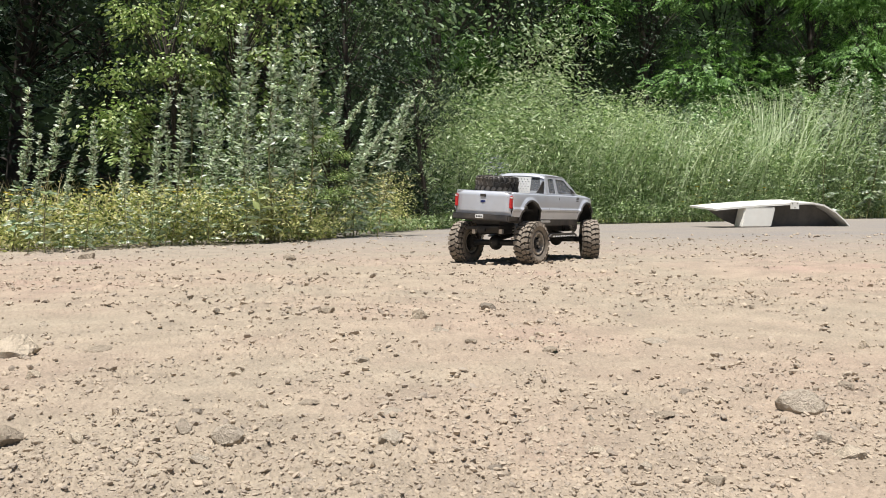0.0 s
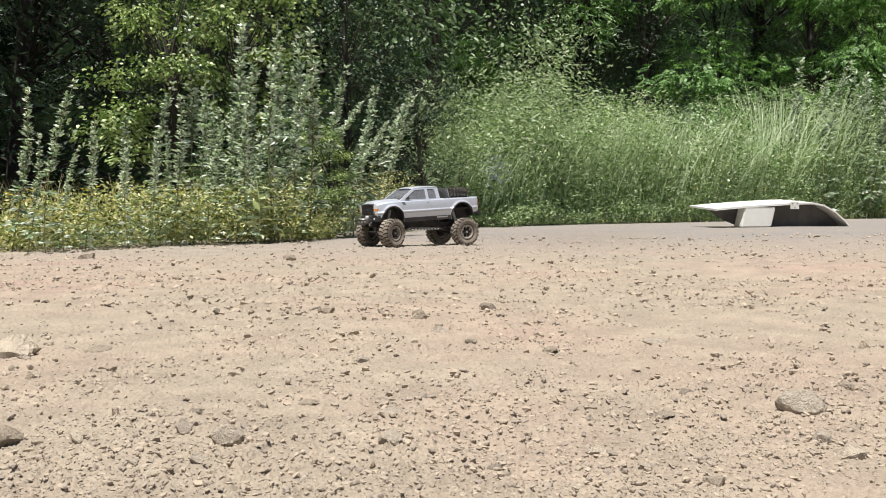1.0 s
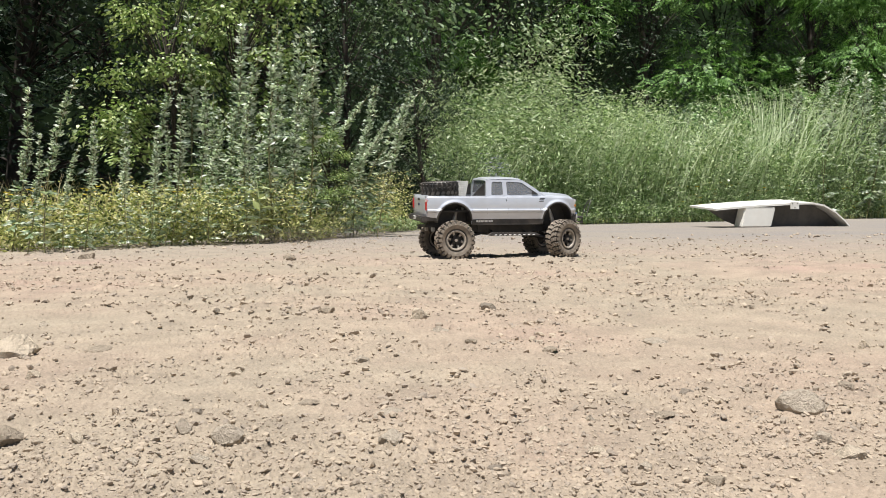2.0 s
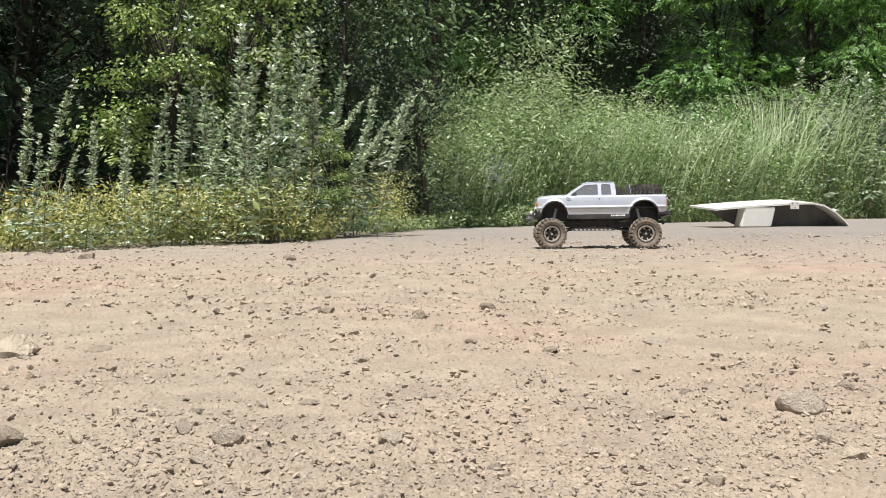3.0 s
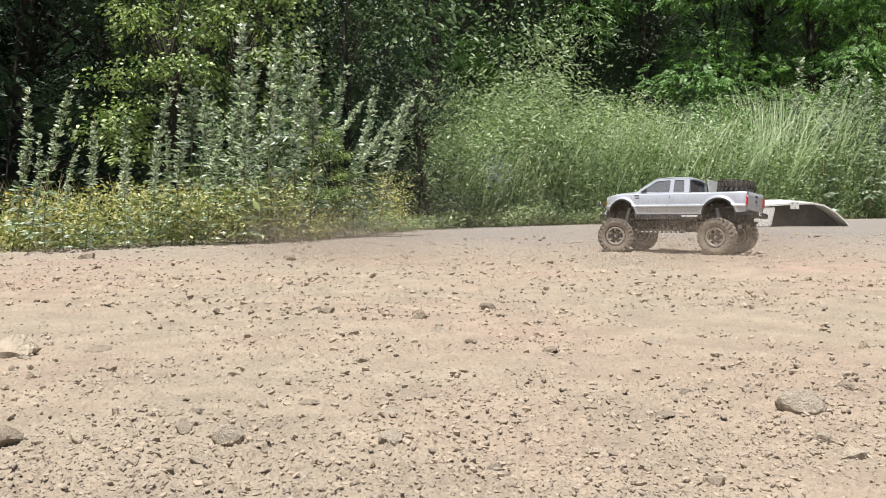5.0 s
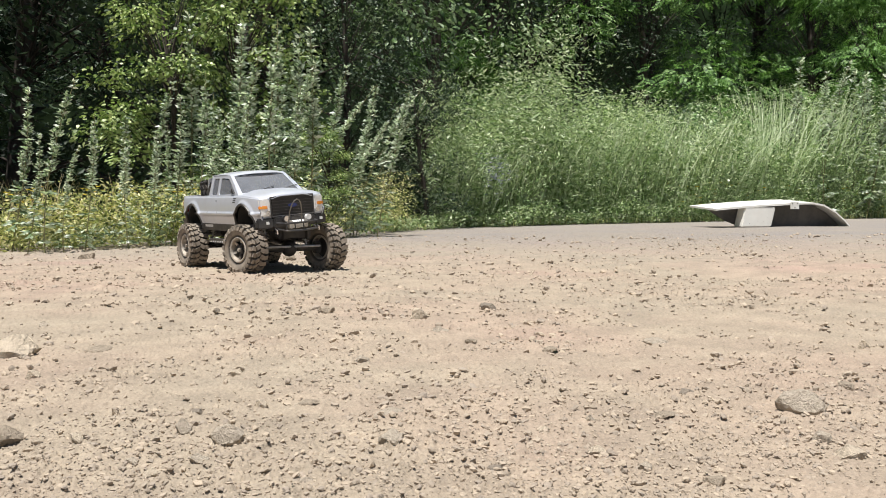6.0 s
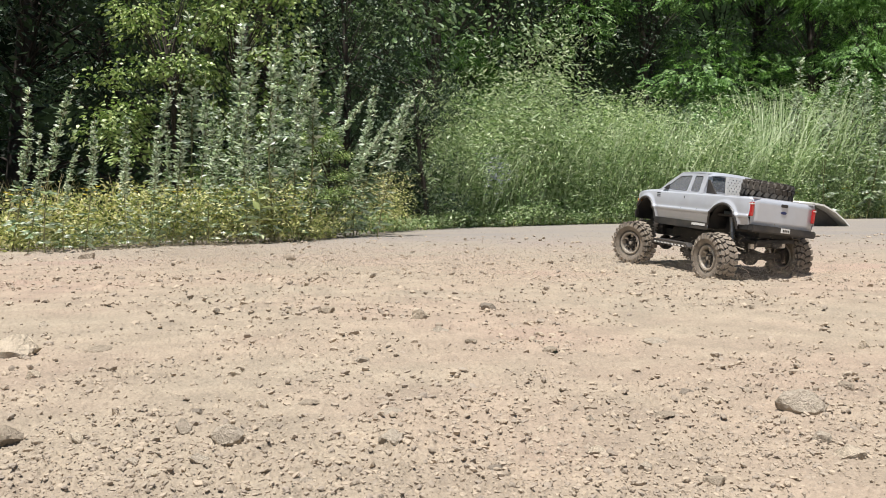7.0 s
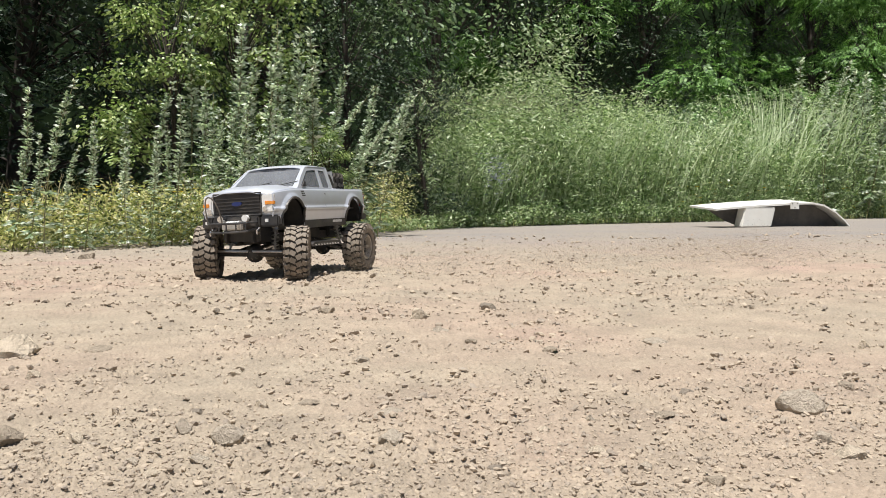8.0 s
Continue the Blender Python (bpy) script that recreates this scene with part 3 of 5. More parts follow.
def plant_trees():
    green = [tree(200 + k, 5.2, 1.9, TREE_LEAF, 0.20, 30, 120, "bright green feather-leaved tree with drooping sprays") for k in range(2)]
    dark = [tree(220 + k, 4.8, 1.6, DARK_LEAF, 0.062, 48, 210, "dark green broad-leaved tree in dense leaf", False, 0.3) for k in range(2)]
    # these crowns and the gloom trees carry shade in their leaf colour
    shade = [tree(240 + k, 6.5, 2.4, SHADE_TONED_LEAF, 0.065, 50, 260, "broad-leaved tree with a high spreading crown, shade put into its leaf colour", False, 0.38) for k in range(2)]
    gloom = [tree(260 + k, 4.8, 1.6, SHADE_TONED_LEAF, 0.058, 46, 230, "dark green tree with deep shade put into its leaf colour", False) for k in range(2)]
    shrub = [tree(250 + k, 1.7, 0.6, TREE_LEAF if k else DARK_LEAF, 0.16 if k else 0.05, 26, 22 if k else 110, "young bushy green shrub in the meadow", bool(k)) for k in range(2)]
    # added crowns above the view, there to shade the trees behind them
    unseen_canopy = [tree(280 + k, 9.0, 3.0, SHADE_TONED_LEAF, 0.17, 60, 110, "added tall tree whose unseen high crown keeps sun off the trees behind", False, 0.5) for k in range(2)]
    vine = [tree(270, 1.5, 0.42, VINE_LEAF, 0.028, 56, 120, "yellow-green leafy shrub behind the mugwort", False)]
    rng = random.Random(6)
    spots = [(green, 0.3, 10.2, 0.42), (green, 3.2, 13.8), (green, 6.5, 14.8, 1.0), (green, 8.4, 15.0, 0.95), (green, 7.3, 14.2, 0.8), (gloom, 2.2, 14.4), (gloom, 5.4, 17.4), (gloom, 7.6, 18.4),
             (dark, -1.5, 7.8), (gloom, 0.5, 11.6), (dark, -0.4, 9.4), (gloom, 1.7, 12.6), (gloom, -2.9, 6.6), (gloom, -3.5, 5.0), (gloom, -4.8, 4.4),
             (dark, 12, 20), (gloom, -3.2, 8.0), (gloom, -5.4, 6.6), (gloom, 0.2, 14.5), (gloom, 10.0, 19.4)]
    # high crowns placed to cast shade on the left
    spots += [(shade, -4.0, 5.0), (shade, -5.6, 4.4)]
    spots += [(unseen_canopy, 1.0, 15.2, 1.0), (unseen_canopy, 4.0, 15.8, 1.0), (unseen_canopy, 7.0, 17.0, 1.0), (unseen_canopy, 10.5, 18.4, 1.0), (unseen_canopy, -2.0, 12.0, 0.9)]
    # the small gloom trees stand in for shaded gaps behind the weeds
    spots += [(shrub, 2.95, 10.5, 0.85), (shrub, 3.7, 11.3, 0.85), (gloom, -0.95, 6.7, 0.5), (gloom, -1.75, 6.0, 0.55), (gloom, -0.2, 6.6, 0.27), (vine, -1.38, 4.3, 0.9), (vine, -1.1, 4.8, 1.0), (vine, -0.62, 4.4, 0.36)]
    used = {}
    turns = {}
    for kinds, x, y, *size in spots:
        k = turns.get(id(kinds), 0)
        turns[id(kinds)] = k + 1
        ob = kinds[k % len(kinds)]
        m = pose(x, y, 0, 0, 0, rng.uniform(0, 360))
        if ob.name in used:
            ob = copy_thing(ob, m)
        else:
            used[ob.name] = 1
            ob.matrix_basis = m
        s = size[0] if size else rng.uniform(0.9, 1.15)
        ob.scale = (s, s, s)


plant_trees()


def build_backdrop():
    """A near-black sheet that closes the place behind the trees; its colour stands for shade in the woods."""
    n = 240
    a = np.linspace(radians(-25), radians(205), n)
    rows = np.linspace(0, 1, 14)
    ring = 27 + 1.2 * np.sin(a * 23) + 0.8 * np.sin(a * 41 + 1)
    v = []
    for h in rows:
        r = ring * (1 + 0.03 * np.sin(h * 9 + a * 17)) + 3.0 * h
        top = 13.0 + 0.8 * np.sin(a * 13) + 0.5 * np.sin(a * 37)
        v.append(np.stack([r * np.cos(a), r * np.sin(a), h * top], -1))
    v = np.concatenate(v)
    k = np.arange(len(rows) * n).reshape(len(rows), n)
    f = np.stack([k[:-1, :-1], k[:-1, 1:], k[1:, 1:], k[1:, :-1]], -1).reshape(-1, 4)
    tagged(new("backdrop", fast_mesh("backdrop", v, f, WOODS_SHADE, True)), "near-black sheet whose colour stands for shade in the far woods", "woods", kind="structure")


# near-black and without gloss: the shade between far trees as a colour
WOODS_SHADE = mat_plain("far_woods_shade", (0.012, 0.02, 0.009), 1.0, vary=0.6, scale=2.2, bumpy=1.0)
WOODS_SHADE.node_tree.nodes["Principled BSDF"].inputs["Specular IOR Level"].default_value = 0.0
build_backdrop()


def build_ramp():
    """A white sheet-metal panel, propped on a pale block, bent down at one end: a jump for toy cars."""
    root = new("jump_ramp")
    bm = bmesh.new()
    # profile along the length: raised lip, nearly flat, then bent down to the ground
    prof = [(-0.47, 0.142), (-0.36, 0.152), (-0.10, 0.170), (0.20, 0.185), (0.33, 0.187), (0.42, 0.170), (0.52, 0.115), (0.60, 0.045), (0.64, 0.0)]
    for dz in (0.0, -0.014):
        for x, z in prof:
            bm.verts.new((x, -0.16, z + dz))
            bm.verts.new((x, 0.30, z + dz + 0.03))
    bm.verts.ensure_lookup_table()
    n = len(prof)
    for layer in (0, 2 * n):
        for i in range(n - 1):
            bm.faces.new([bm.verts[layer + 2 * i + k] for k in (0, 2, 3, 1)])
    for i in range(n - 1):
        for s in (0, 1):
            bm.faces.new([bm.verts[2 * i + s], bm.verts[2 * i + 2 + s], bm.verts[2 * n + 2 * i + 2 + s], bm.verts[2 * n + 2 * i + s]])
    for i in (0, n - 1):
        bm.faces.new([bm.verts[k] for k in (2 * i, 2 * i + 1, 2 * n + 2 * i + 1, 2 * n + 2 * i)])
    part("deck", bm, WHITE_SHEET, root, "bent white sheet-metal deck")
    # a dark plate takes the place of the shade beneath the deck
    bm = bmesh.new()
    pts = [(-0.46, 0.130), (-0.36, 0.140), (-0.10, 0.158), (0.20, 0.173), (0.33, 0.175), (0.42, 0.158), (0.52, 0.103), (0.60, 0.035), (0.63, 0.0), (-0.20, 0.0), (-0.34, 0.055)]
    for y in (-0.03, -0.015):
        bm.faces.new([bm.verts.new((x, y, z)) for x, z in pts])
    part("side_web", bm, DARK_SHEET, root, "dark plate standing for the shade under the deck", smooth=False)
    bm = bmesh.new()
    bmesh.ops.create_cube(bm, size=1, matrix=Matrix.Translation((-0.105, -0.10, 0.076)) @ Matrix.Diagonal((0.25, 0.12, 0.152, 1)))
    for v in bm.verts:
        if v.co.z < 0.05:
            v.co.x -= 0.035
    bmesh.ops.bevel(bm, geom=bm.edges[:], offset=0.008, segments=2, affect="EDGES")
    part("prop_block", bm, WHITE_SHEET, root, "pale block propping the deck")
    bm = bmesh.new()
    bmesh.ops.create_cube(bm, size=1, matrix=Matrix.Translation((0.17, -0.166, 0.165)) @ Matrix.Diagonal((0.07, 0.005, 0.055, 1)))
    part("bracket", bm, WHITE_SHEET, root, "small white mounting bracket")
    for x, z in ((0.15, 0.18), (0.19, 0.18), (0.17, 0.15)):
        bm = bmesh.new()
        bmesh.ops.create_cone(bm, cap_ends=True, segments=8, radius1=0.004, radius2=0.004, depth=0.006, matrix=Matrix.Translation((x, -0.169, z)) @ pose(0, 0, 0, 90))
        part("bolt", bm, DARK_SHEET, root)
    root.matrix_world = pose(2.52, 6.62, 0.0, 0, 0, 8)
    tagged(root, "white bent sheet-metal ramp propped on a pale block", "ramp")


WHITE_SHEET = mat_plain("white_sheet", (0.74, 0.73, 0.68), 0.55, vary=0.06, scale=9, dust=0.25)
# dark tone for the bolts and for the shade drawn under the deck
DARK_SHEET = mat_plain("shade_and_bolts", (0.07, 0.068, 0.065), 0.75, vary=0.2, scale=14, dust=0.25)
build_ramp()

# ---- the toy truck ----
PAINT = mat_plain("silver_paint", (0.58, 0.61, 0.67), 0.33, 0.32, vary=0.05, scale=25, dust=0.22, coat=0.3)
BLACK = mat_plain("black_plastic", (0.018, 0.018, 0.019), 0.55, vary=0.25, scale=60, dust=0.10)
TRIM = mat_plain("black_trim", (0.028, 0.028, 0.03), 0.45, vary=0.2, scale=60, dust=0.18)


def mat_tyre():
    """Black rubber; pale earth dust lies on the lugs and the side walls, not down in the tread."""
    m, tree, s = material("dusty_rubber")
    where = coords(tree)
    split = tree.nodes.new("ShaderNodeSeparateXYZ")
    tree.links.new(where, split.inputs[0])

    def maths(kind, a, b=0.0):
        n = tree.nodes.new("ShaderNodeMath")
        n.operation = kind
        for value, socket in ((a, n.inputs[0]), (b, n.inputs[1])):
            if hasattr(value, "links"):
                tree.links.new(value, socket)
            else:
                socket.default_value = value
        return n.outputs[0]

    def ease(value, low, high):
        n = node(tree, "ShaderNodeMapRange", From_Min=low, From_Max=high)
        tree.links.new(value, n.inputs[0])
        return n.outputs[0]
    x, y, z = split.outputs
    r = maths("SQRT", maths("ADD", maths("MULTIPLY", x, x), maths("MULTIPLY", z, z)))
    raised = maths("MAXIMUM", ease(r, 0.0515, 0.0535), ease(maths("ABSOLUTE", y), 0.0190, 0.0215))
    worn = ramp_node(tree, noise_node(tree, where, 60, 6, 0.65).outputs[0], ((0.3, (0.35, 0.35, 0.35)), (0.7, (0.85, 0.85, 0.85)))).outputs[0]
    amount = maths("MULTIPLY", maths("ADD", maths("MULTIPLY", raised, 0.85), 0.12), worn)
    col = mix(tree, (0.035, 0.033, 0.03), (0.36, 0.30, 0.235), amount)
    tree.links.new(col, s.inputs["Base Color"])
    s.inputs["Roughness"].default_value = 0.9
    bump(tree, s, noise_node(tree, where, 420, 3).outputs[0], 0.3, 0.001)
    return m


RUBBER = mat_tyre()
RACK = mat_plain("pale_alloy", (0.74, 0.74, 0.73), 0.45, 0.25, vary=0.08, scale=60, dust=0.2)
SPARE_RUBBER = mat_plain("black_rubber", (0.03, 0.03, 0.03), 0.85, vary=0.2, scale=70, bumpy=0.3, dust=0.25)
ALLOY = mat_plain("dull_alloy", (0.62, 0.60, 0.57), 0.4, 0.75, vary=0.12, scale=120, dust=0.5)
DUSTY_ALLOY = mat_plain("dusty_alloy", (0.34, 0.31, 0.27), 0.6, 0.2, vary=0.35, scale=150, dust=0.9)
CHROME = mat_plain("chrome", (0.80, 0.80, 0.82), 0.15, 1.0, vary=0.05, dust=0.15)
GUNMETAL = mat_plain("gunmetal", (0.16, 0.16, 0.16), 0.4, 0.8, vary=0.2, dust=0.25)
RED_LENS = mat_plain("red_lens", (0.50, 0.035, 0.035), 0.2, vary=0.1, coat=0.5)
CLEAR_LENS = mat_plain("clear_lens", (0.75, 0.74, 0.72), 0.15, vary=0.1, scale=200, coat=0.5)
AMBER_LENS = mat_plain("amber_lens", (0.75, 0.28, 0.04), 0.2, vary=0.1, coat=0.5)
BLUE = mat_plain("blue_badge", (0.012, 0.025, 0.12), 0.3, coat=0.4)
WHITE = mat_plain("white_decal", (0.72, 0.72, 0.70), 0.5, vary=0.05)


def mat_window():
    m, tree, s = material("smoked_window")
    s.inputs["Base Color"].default_value = (0.22, 0.23, 0.25, 1)
    s.inputs["Roughness"].default_value = 0.12
    n = noise_node(tree, coords(tree), 40, 5)
    a = node(tree, "ShaderNodeMapRange", To_Min=0.35, To_Max=0.7)
    tree.links.new(n.outputs[0], a.inputs[0])
    tree.links.new(a.outputs[0], s.inputs["Alpha"])
    return m


WINDOW = mat_window()
WB, R, TRACK = 0.162, 0.0545, 0.098      # half wheelbase, wheel radius, half track


def box(bm, x0, x1, y0, y1, z0, z1, bevel=0.0):
    made = bmesh.ops.create_cube(bm, size=1, matrix=Matrix.Translation(((x0 + x1) / 2, (y0 + y1) / 2, (z0 + z1) / 2)) @ Matrix.Diagonal((x1 - x0, y1 - y0, z1 - z0, 1)))
    if bevel:
        edges = {e for v in made["verts"] for e in v.link_edges}
        bmesh.ops.bevel(bm, geom=list(edges), offset=bevel, segments=2, affect="EDGES")


def rod(bm, a, b, r, sides=8, r2=None):
    a, b = Vector(a), Vector(b)
    m = Matrix.Translation((a + b) / 2) @ (b - a).to_track_quat("Z", "Y").to_matrix().to_4x4()
    bmesh.ops.create_cone(bm, cap_ends=True, segments=sides, radius1=r, radius2=r if r2 is None else r2, depth=(b - a).length, matrix=m)


def bent(bm, pts, r, sides=7):
    for a, b in zip(pts, pts[1:]):
        rod(bm, a, b, r, sides)
    for p in pts[1:-1]:
        bmesh.ops.create_icosphere(bm, subdivisions=1, radius=r * 1.02, matrix=Matrix.Translation(p))


def lathe(bm, profile, sides):
    """Turns (radius, y) points about the y axis; the profile is closed."""
    rings = []
    for k in range(sides):
        a = 2 * math.pi * k / sides
        rings.append([bm.verts.new((r * math.cos(a), y, r * math.sin(a))) for r, y in profile])
    n = len(profile)
    for k in range(sides):
        p, q = rings[k], rings[(k + 1) % sides]
        for i in range(n):
            bm.faces.new((p[i], p[(i + 1) % n], q[(i + 1) % n], q[i]))


def tyre_bm():
    """Mud tyre: rounded carcass, two rows of chunky slanted lugs and shoulder blocks."""
    bm = bmesh.new()
    lathe(bm, [(0.0275, -0.016), (0.034, -0.0215), (0.043, -0.0225), (0.0490, -0.0185), (0.0512, -0.010), (0.0515, 0.0), (0.0512, 0.010), (0.0490, 0.0185), (0.043, 0.0225), (0.034, 0.0215), (0.0275, 0.016)], 40)
    count = 23
    for k in range(count):
        for side in (-1, 1):
            a = 2 * math.pi * (k + (0.5 if side > 0 else 0)) / count
            turn = Matrix.Rotation(-a, 4, "Y")
            blocks = [((0.0520, 0.0060 * side, 0), (0.0050, 0.0112, 0.0094), 26 * side), ((0.0504, 0.0160 * side, 0.002), (0.0066, 0.0086, 0.0096), -14 * side), ((0.0462, 0.0220 * side, 0.002), (0.0085, 0.0036, 0.0080), 0)]
            for at, size, skew in blocks:
                bmesh.ops.create_cube(bm, size=1, matrix=turn @ Matrix.Translation(at) @ pose(0, 0, 0, skew, 0, -8 * side) @ Matrix.Diagonal((*size, 1)))
    return bm


def rim_bm():
    """Beadlock rim: rolled outer ring with bolts, eight spokes and a hub nut."""
    bm = bmesh.new()
    lathe(bm, [(0.0285, 0.0165), (0.0285, 0.019), (0.0265, 0.0205), (0.0235, 0.0195), (0.0225, 0.0165), (0.0235, 0.0)], 28)
    lathe(bm, [(0.0285, -0.0165), (0.0265, -0.018), (0.0235, -0.0165), (0.0235, -0.004), (0.0265, -0.004)], 28)
    for k in range(8):
        turn = Matrix.Rotation(k * math.pi / 4, 4, "Y")
        rod(bm, turn @ Vector((0.0262, 0.019, 0)), turn @ Vector((0.0262, 0.0215, 0)), 0.0011, 6)
    rod(bm, (0, 0.0135, 0), (0, 0.0185, 0), 0.0042, 6)
    for k in range(6):
        a = k * math.pi / 3 + 0.5
        bmesh.ops.create_cube(bm, size=1, matrix=Matrix.Rotation(a, 4, "Y") @ Matrix.Translation((0.0175, 0.0115, 0)) @ pose(0, 0, 0, 0, 0, 24) @ Matrix.Diagonal((0.010, 0.003, 0.0055, 1)))
    return bm


def centre_bm():
    """The dark wheel centre: dished disc and hub."""
    bm = bmesh.new()
    rod(bm, (0, -0.004, 0), (0, 0.003, 0), 0.0236, 24)
    rod(bm, (0, 0.002, 0), (0, 0.0135, 0), 0.0085, 12)
    return bm


ARCH_Z, ARCH_R, ARCHES = 0.113, 0.0495, (-0.160, 0.158)


def low_edge(x):
    z = 0.104 if -WB < x < WB else 0.122
    for c in ARCHES:
        d = x - c
        if abs(d) < ARCH_R:
            return max(ARCH_Z + math.sqrt(ARCH_R ** 2 - d * d), 0.104)
    return z


def top_edge(x):
    if x < 0.112:
        return 0.180
    u = (x - 0.112) / 0.113
    return 0.180 - 0.002 * u - 0.007 * u ** 3


def side_y(x, z):
    y = 0.0835 + 0.0045 * (1 - min(1, abs(z - 0.150) / 0.032) ** 2)
    y += 0.0032 / (1 + math.exp((z - 0.1435) / 0.0007)) - 0.0035 / (1 + math.exp((z - 0.1375) / 0.0012))
    for c in ARCHES:
        d = math.hypot(x - c, z - ARCH_Z) - ARCH_R
        if z > ARCH_Z - 0.01:
            y += 0.0040 / (1 + math.exp((d - 0.006) / 0.0010))
    if x > 0.165:
        y -= 0.014 * ((x - 0.165) / 0.06) ** 2
    if x < -0.205:
        y -= 0.004 * ((-0.205 - x) / 0.033) ** 2
    return y


def grid_faces(bm, rows):
    for a, b in zip(rows, rows[1:]):
        for i in range(len(a) - 1):
            bm.faces.new((a[i], a[i + 1], b[i + 1], b[i]))


def shell_bm():
    """Fenders, doors, bed sides and bed rails: the painted lower body."""
    bm = bmesh.new()
    xs = sorted({round(v, 5) for v in [*np.linspace(-0.238, 0.225, 110)] + [c + s * ARCH_R * math.cos(a) for c in ARCHES for s in (-1, 1) for a in np.linspace(0.0, 1.5, 14)]})
    for side in (-1, 1):
        levels = sorted([*np.linspace(0.104, 0.180, 22), 0.1365, 0.1385, 0.1428, 0.1442])
        cols = []
        for x in xs:
            lo, hi = low_edge(x), top_edge(x)
            heights = [max(lo, z if z < 0.168 else 0.168 + (z - 0.168) * (hi - 0.168) / 0.012) for z in levels]
            cols.append([bm.verts.new((x, side * side_y(x, z), z)) for z in heights])
        grid_faces(bm, cols)
        # bed rail and shoulder
        rail = [[bm.verts.new((x, side * (side_y(x, 0.18) - d), 0.180 + dz)) for d, dz in ((0, 0), (0.0015, 0.0015), (0.010, 0.0015), (0.011, -0.002), (0.011, -0.010))] for x in np.linspace(-0.238, -0.064, 12)]
        grid_faces(bm, rail)
    bmesh.ops.remove_doubles(bm, verts=bm.verts, dist=0.00002)
    return bm


def bonnet_bm():
    """The bonnet, with a raised centre."""
    bm = bmesh.new()
    rows = []
    for x in np.linspace(0.100, 0.225, 14):
        w, row = side_y(x, top_edge(x)), []
        for v in np.linspace(-1, 1, 17):
            lift = 0.007 * (1 - v ** 4) + 0.0035 * (1 / (1 + math.exp(-(0.52 - abs(v)) * 30)))
            drop = 0.006 * max(0, (x - 0.205) / 0.02) ** 2
            row.append(bm.verts.new((x + 0.006 * (1 - v * v) * max(0, (x - 0.19) / 0.035), v * w, top_edge(x) + lift - drop)))
        rows.append(row)
    grid_faces(bm, rows)
    return bm


def tailgate_bm():
    """Outer and inner skin of the tailgate under one cap."""
    bm = bmesh.new()
    for x, z0, z1 in ((-0.238, 0.124, 0.181), (-0.229, 0.140, 0.181)):
        grid_faces(bm, [[bm.verts.new((x - 0.003 * (1 - v * v), v * 0.080, z)) for v in np.linspace(-1, 1, 9)] for z in np.linspace(z0, z1, 6)])
    box(bm, -0.2395, -0.229, -0.080, 0.080, 0.179, 0.1825, 0.001)
    return bm


def nose_bm():
    """The panel round the lamps and the grille."""
    bm = bmesh.new()
    box(bm, 0.213, 0.224, -0.072, 0.072, 0.130, 0.172, 0.002)
    return bm


def roof_y(z):
    return 0.081 - (z - 0.180) / 0.049 * 0.014


def filled(outer, holes, to3d, depth):
    """A plate with openings: outlines in 2D, mapped to 3D by to3d, with a returned inner edge."""
    bm = bmesh.new()
    loops = []
    for pts in (outer, *holes):
        vs = [bm.verts.new((a, b, 0)) for a, b in pts]
        loops += [bm.edges.new((vs[i], vs[(i + 1) % len(vs)])) for i in range(len(vs))]
    bmesh.ops.triangle_fill(bm, use_beauty=True, edges=loops)
    for v in bm.verts:
        v.co = to3d(v.co.x, v.co.y)
    made = bmesh.ops.extrude_face_region(bm, geom=bm.faces[:])
    for v in made["geom"]:
        if isinstance(v, bmesh.types.BMVert):
            v.co += Vector(depth)
    return bm


def rounded(pts, r=0.004):
    """Cuts the corners of an outline."""
    out = []
    for i, p in enumerate(pts):
        a, b = Vector(pts[i - 1]), Vector(pts[(i + 1) % len(pts)])
        p = Vector(p)
        for k in (0.0, 0.5, 1.0):
            u = p + (a - p).normalized() * r * (1 - k) ** 2 + (b - p).normalized() * r * k ** 2
            out.append((u.x, u.y))
    return out


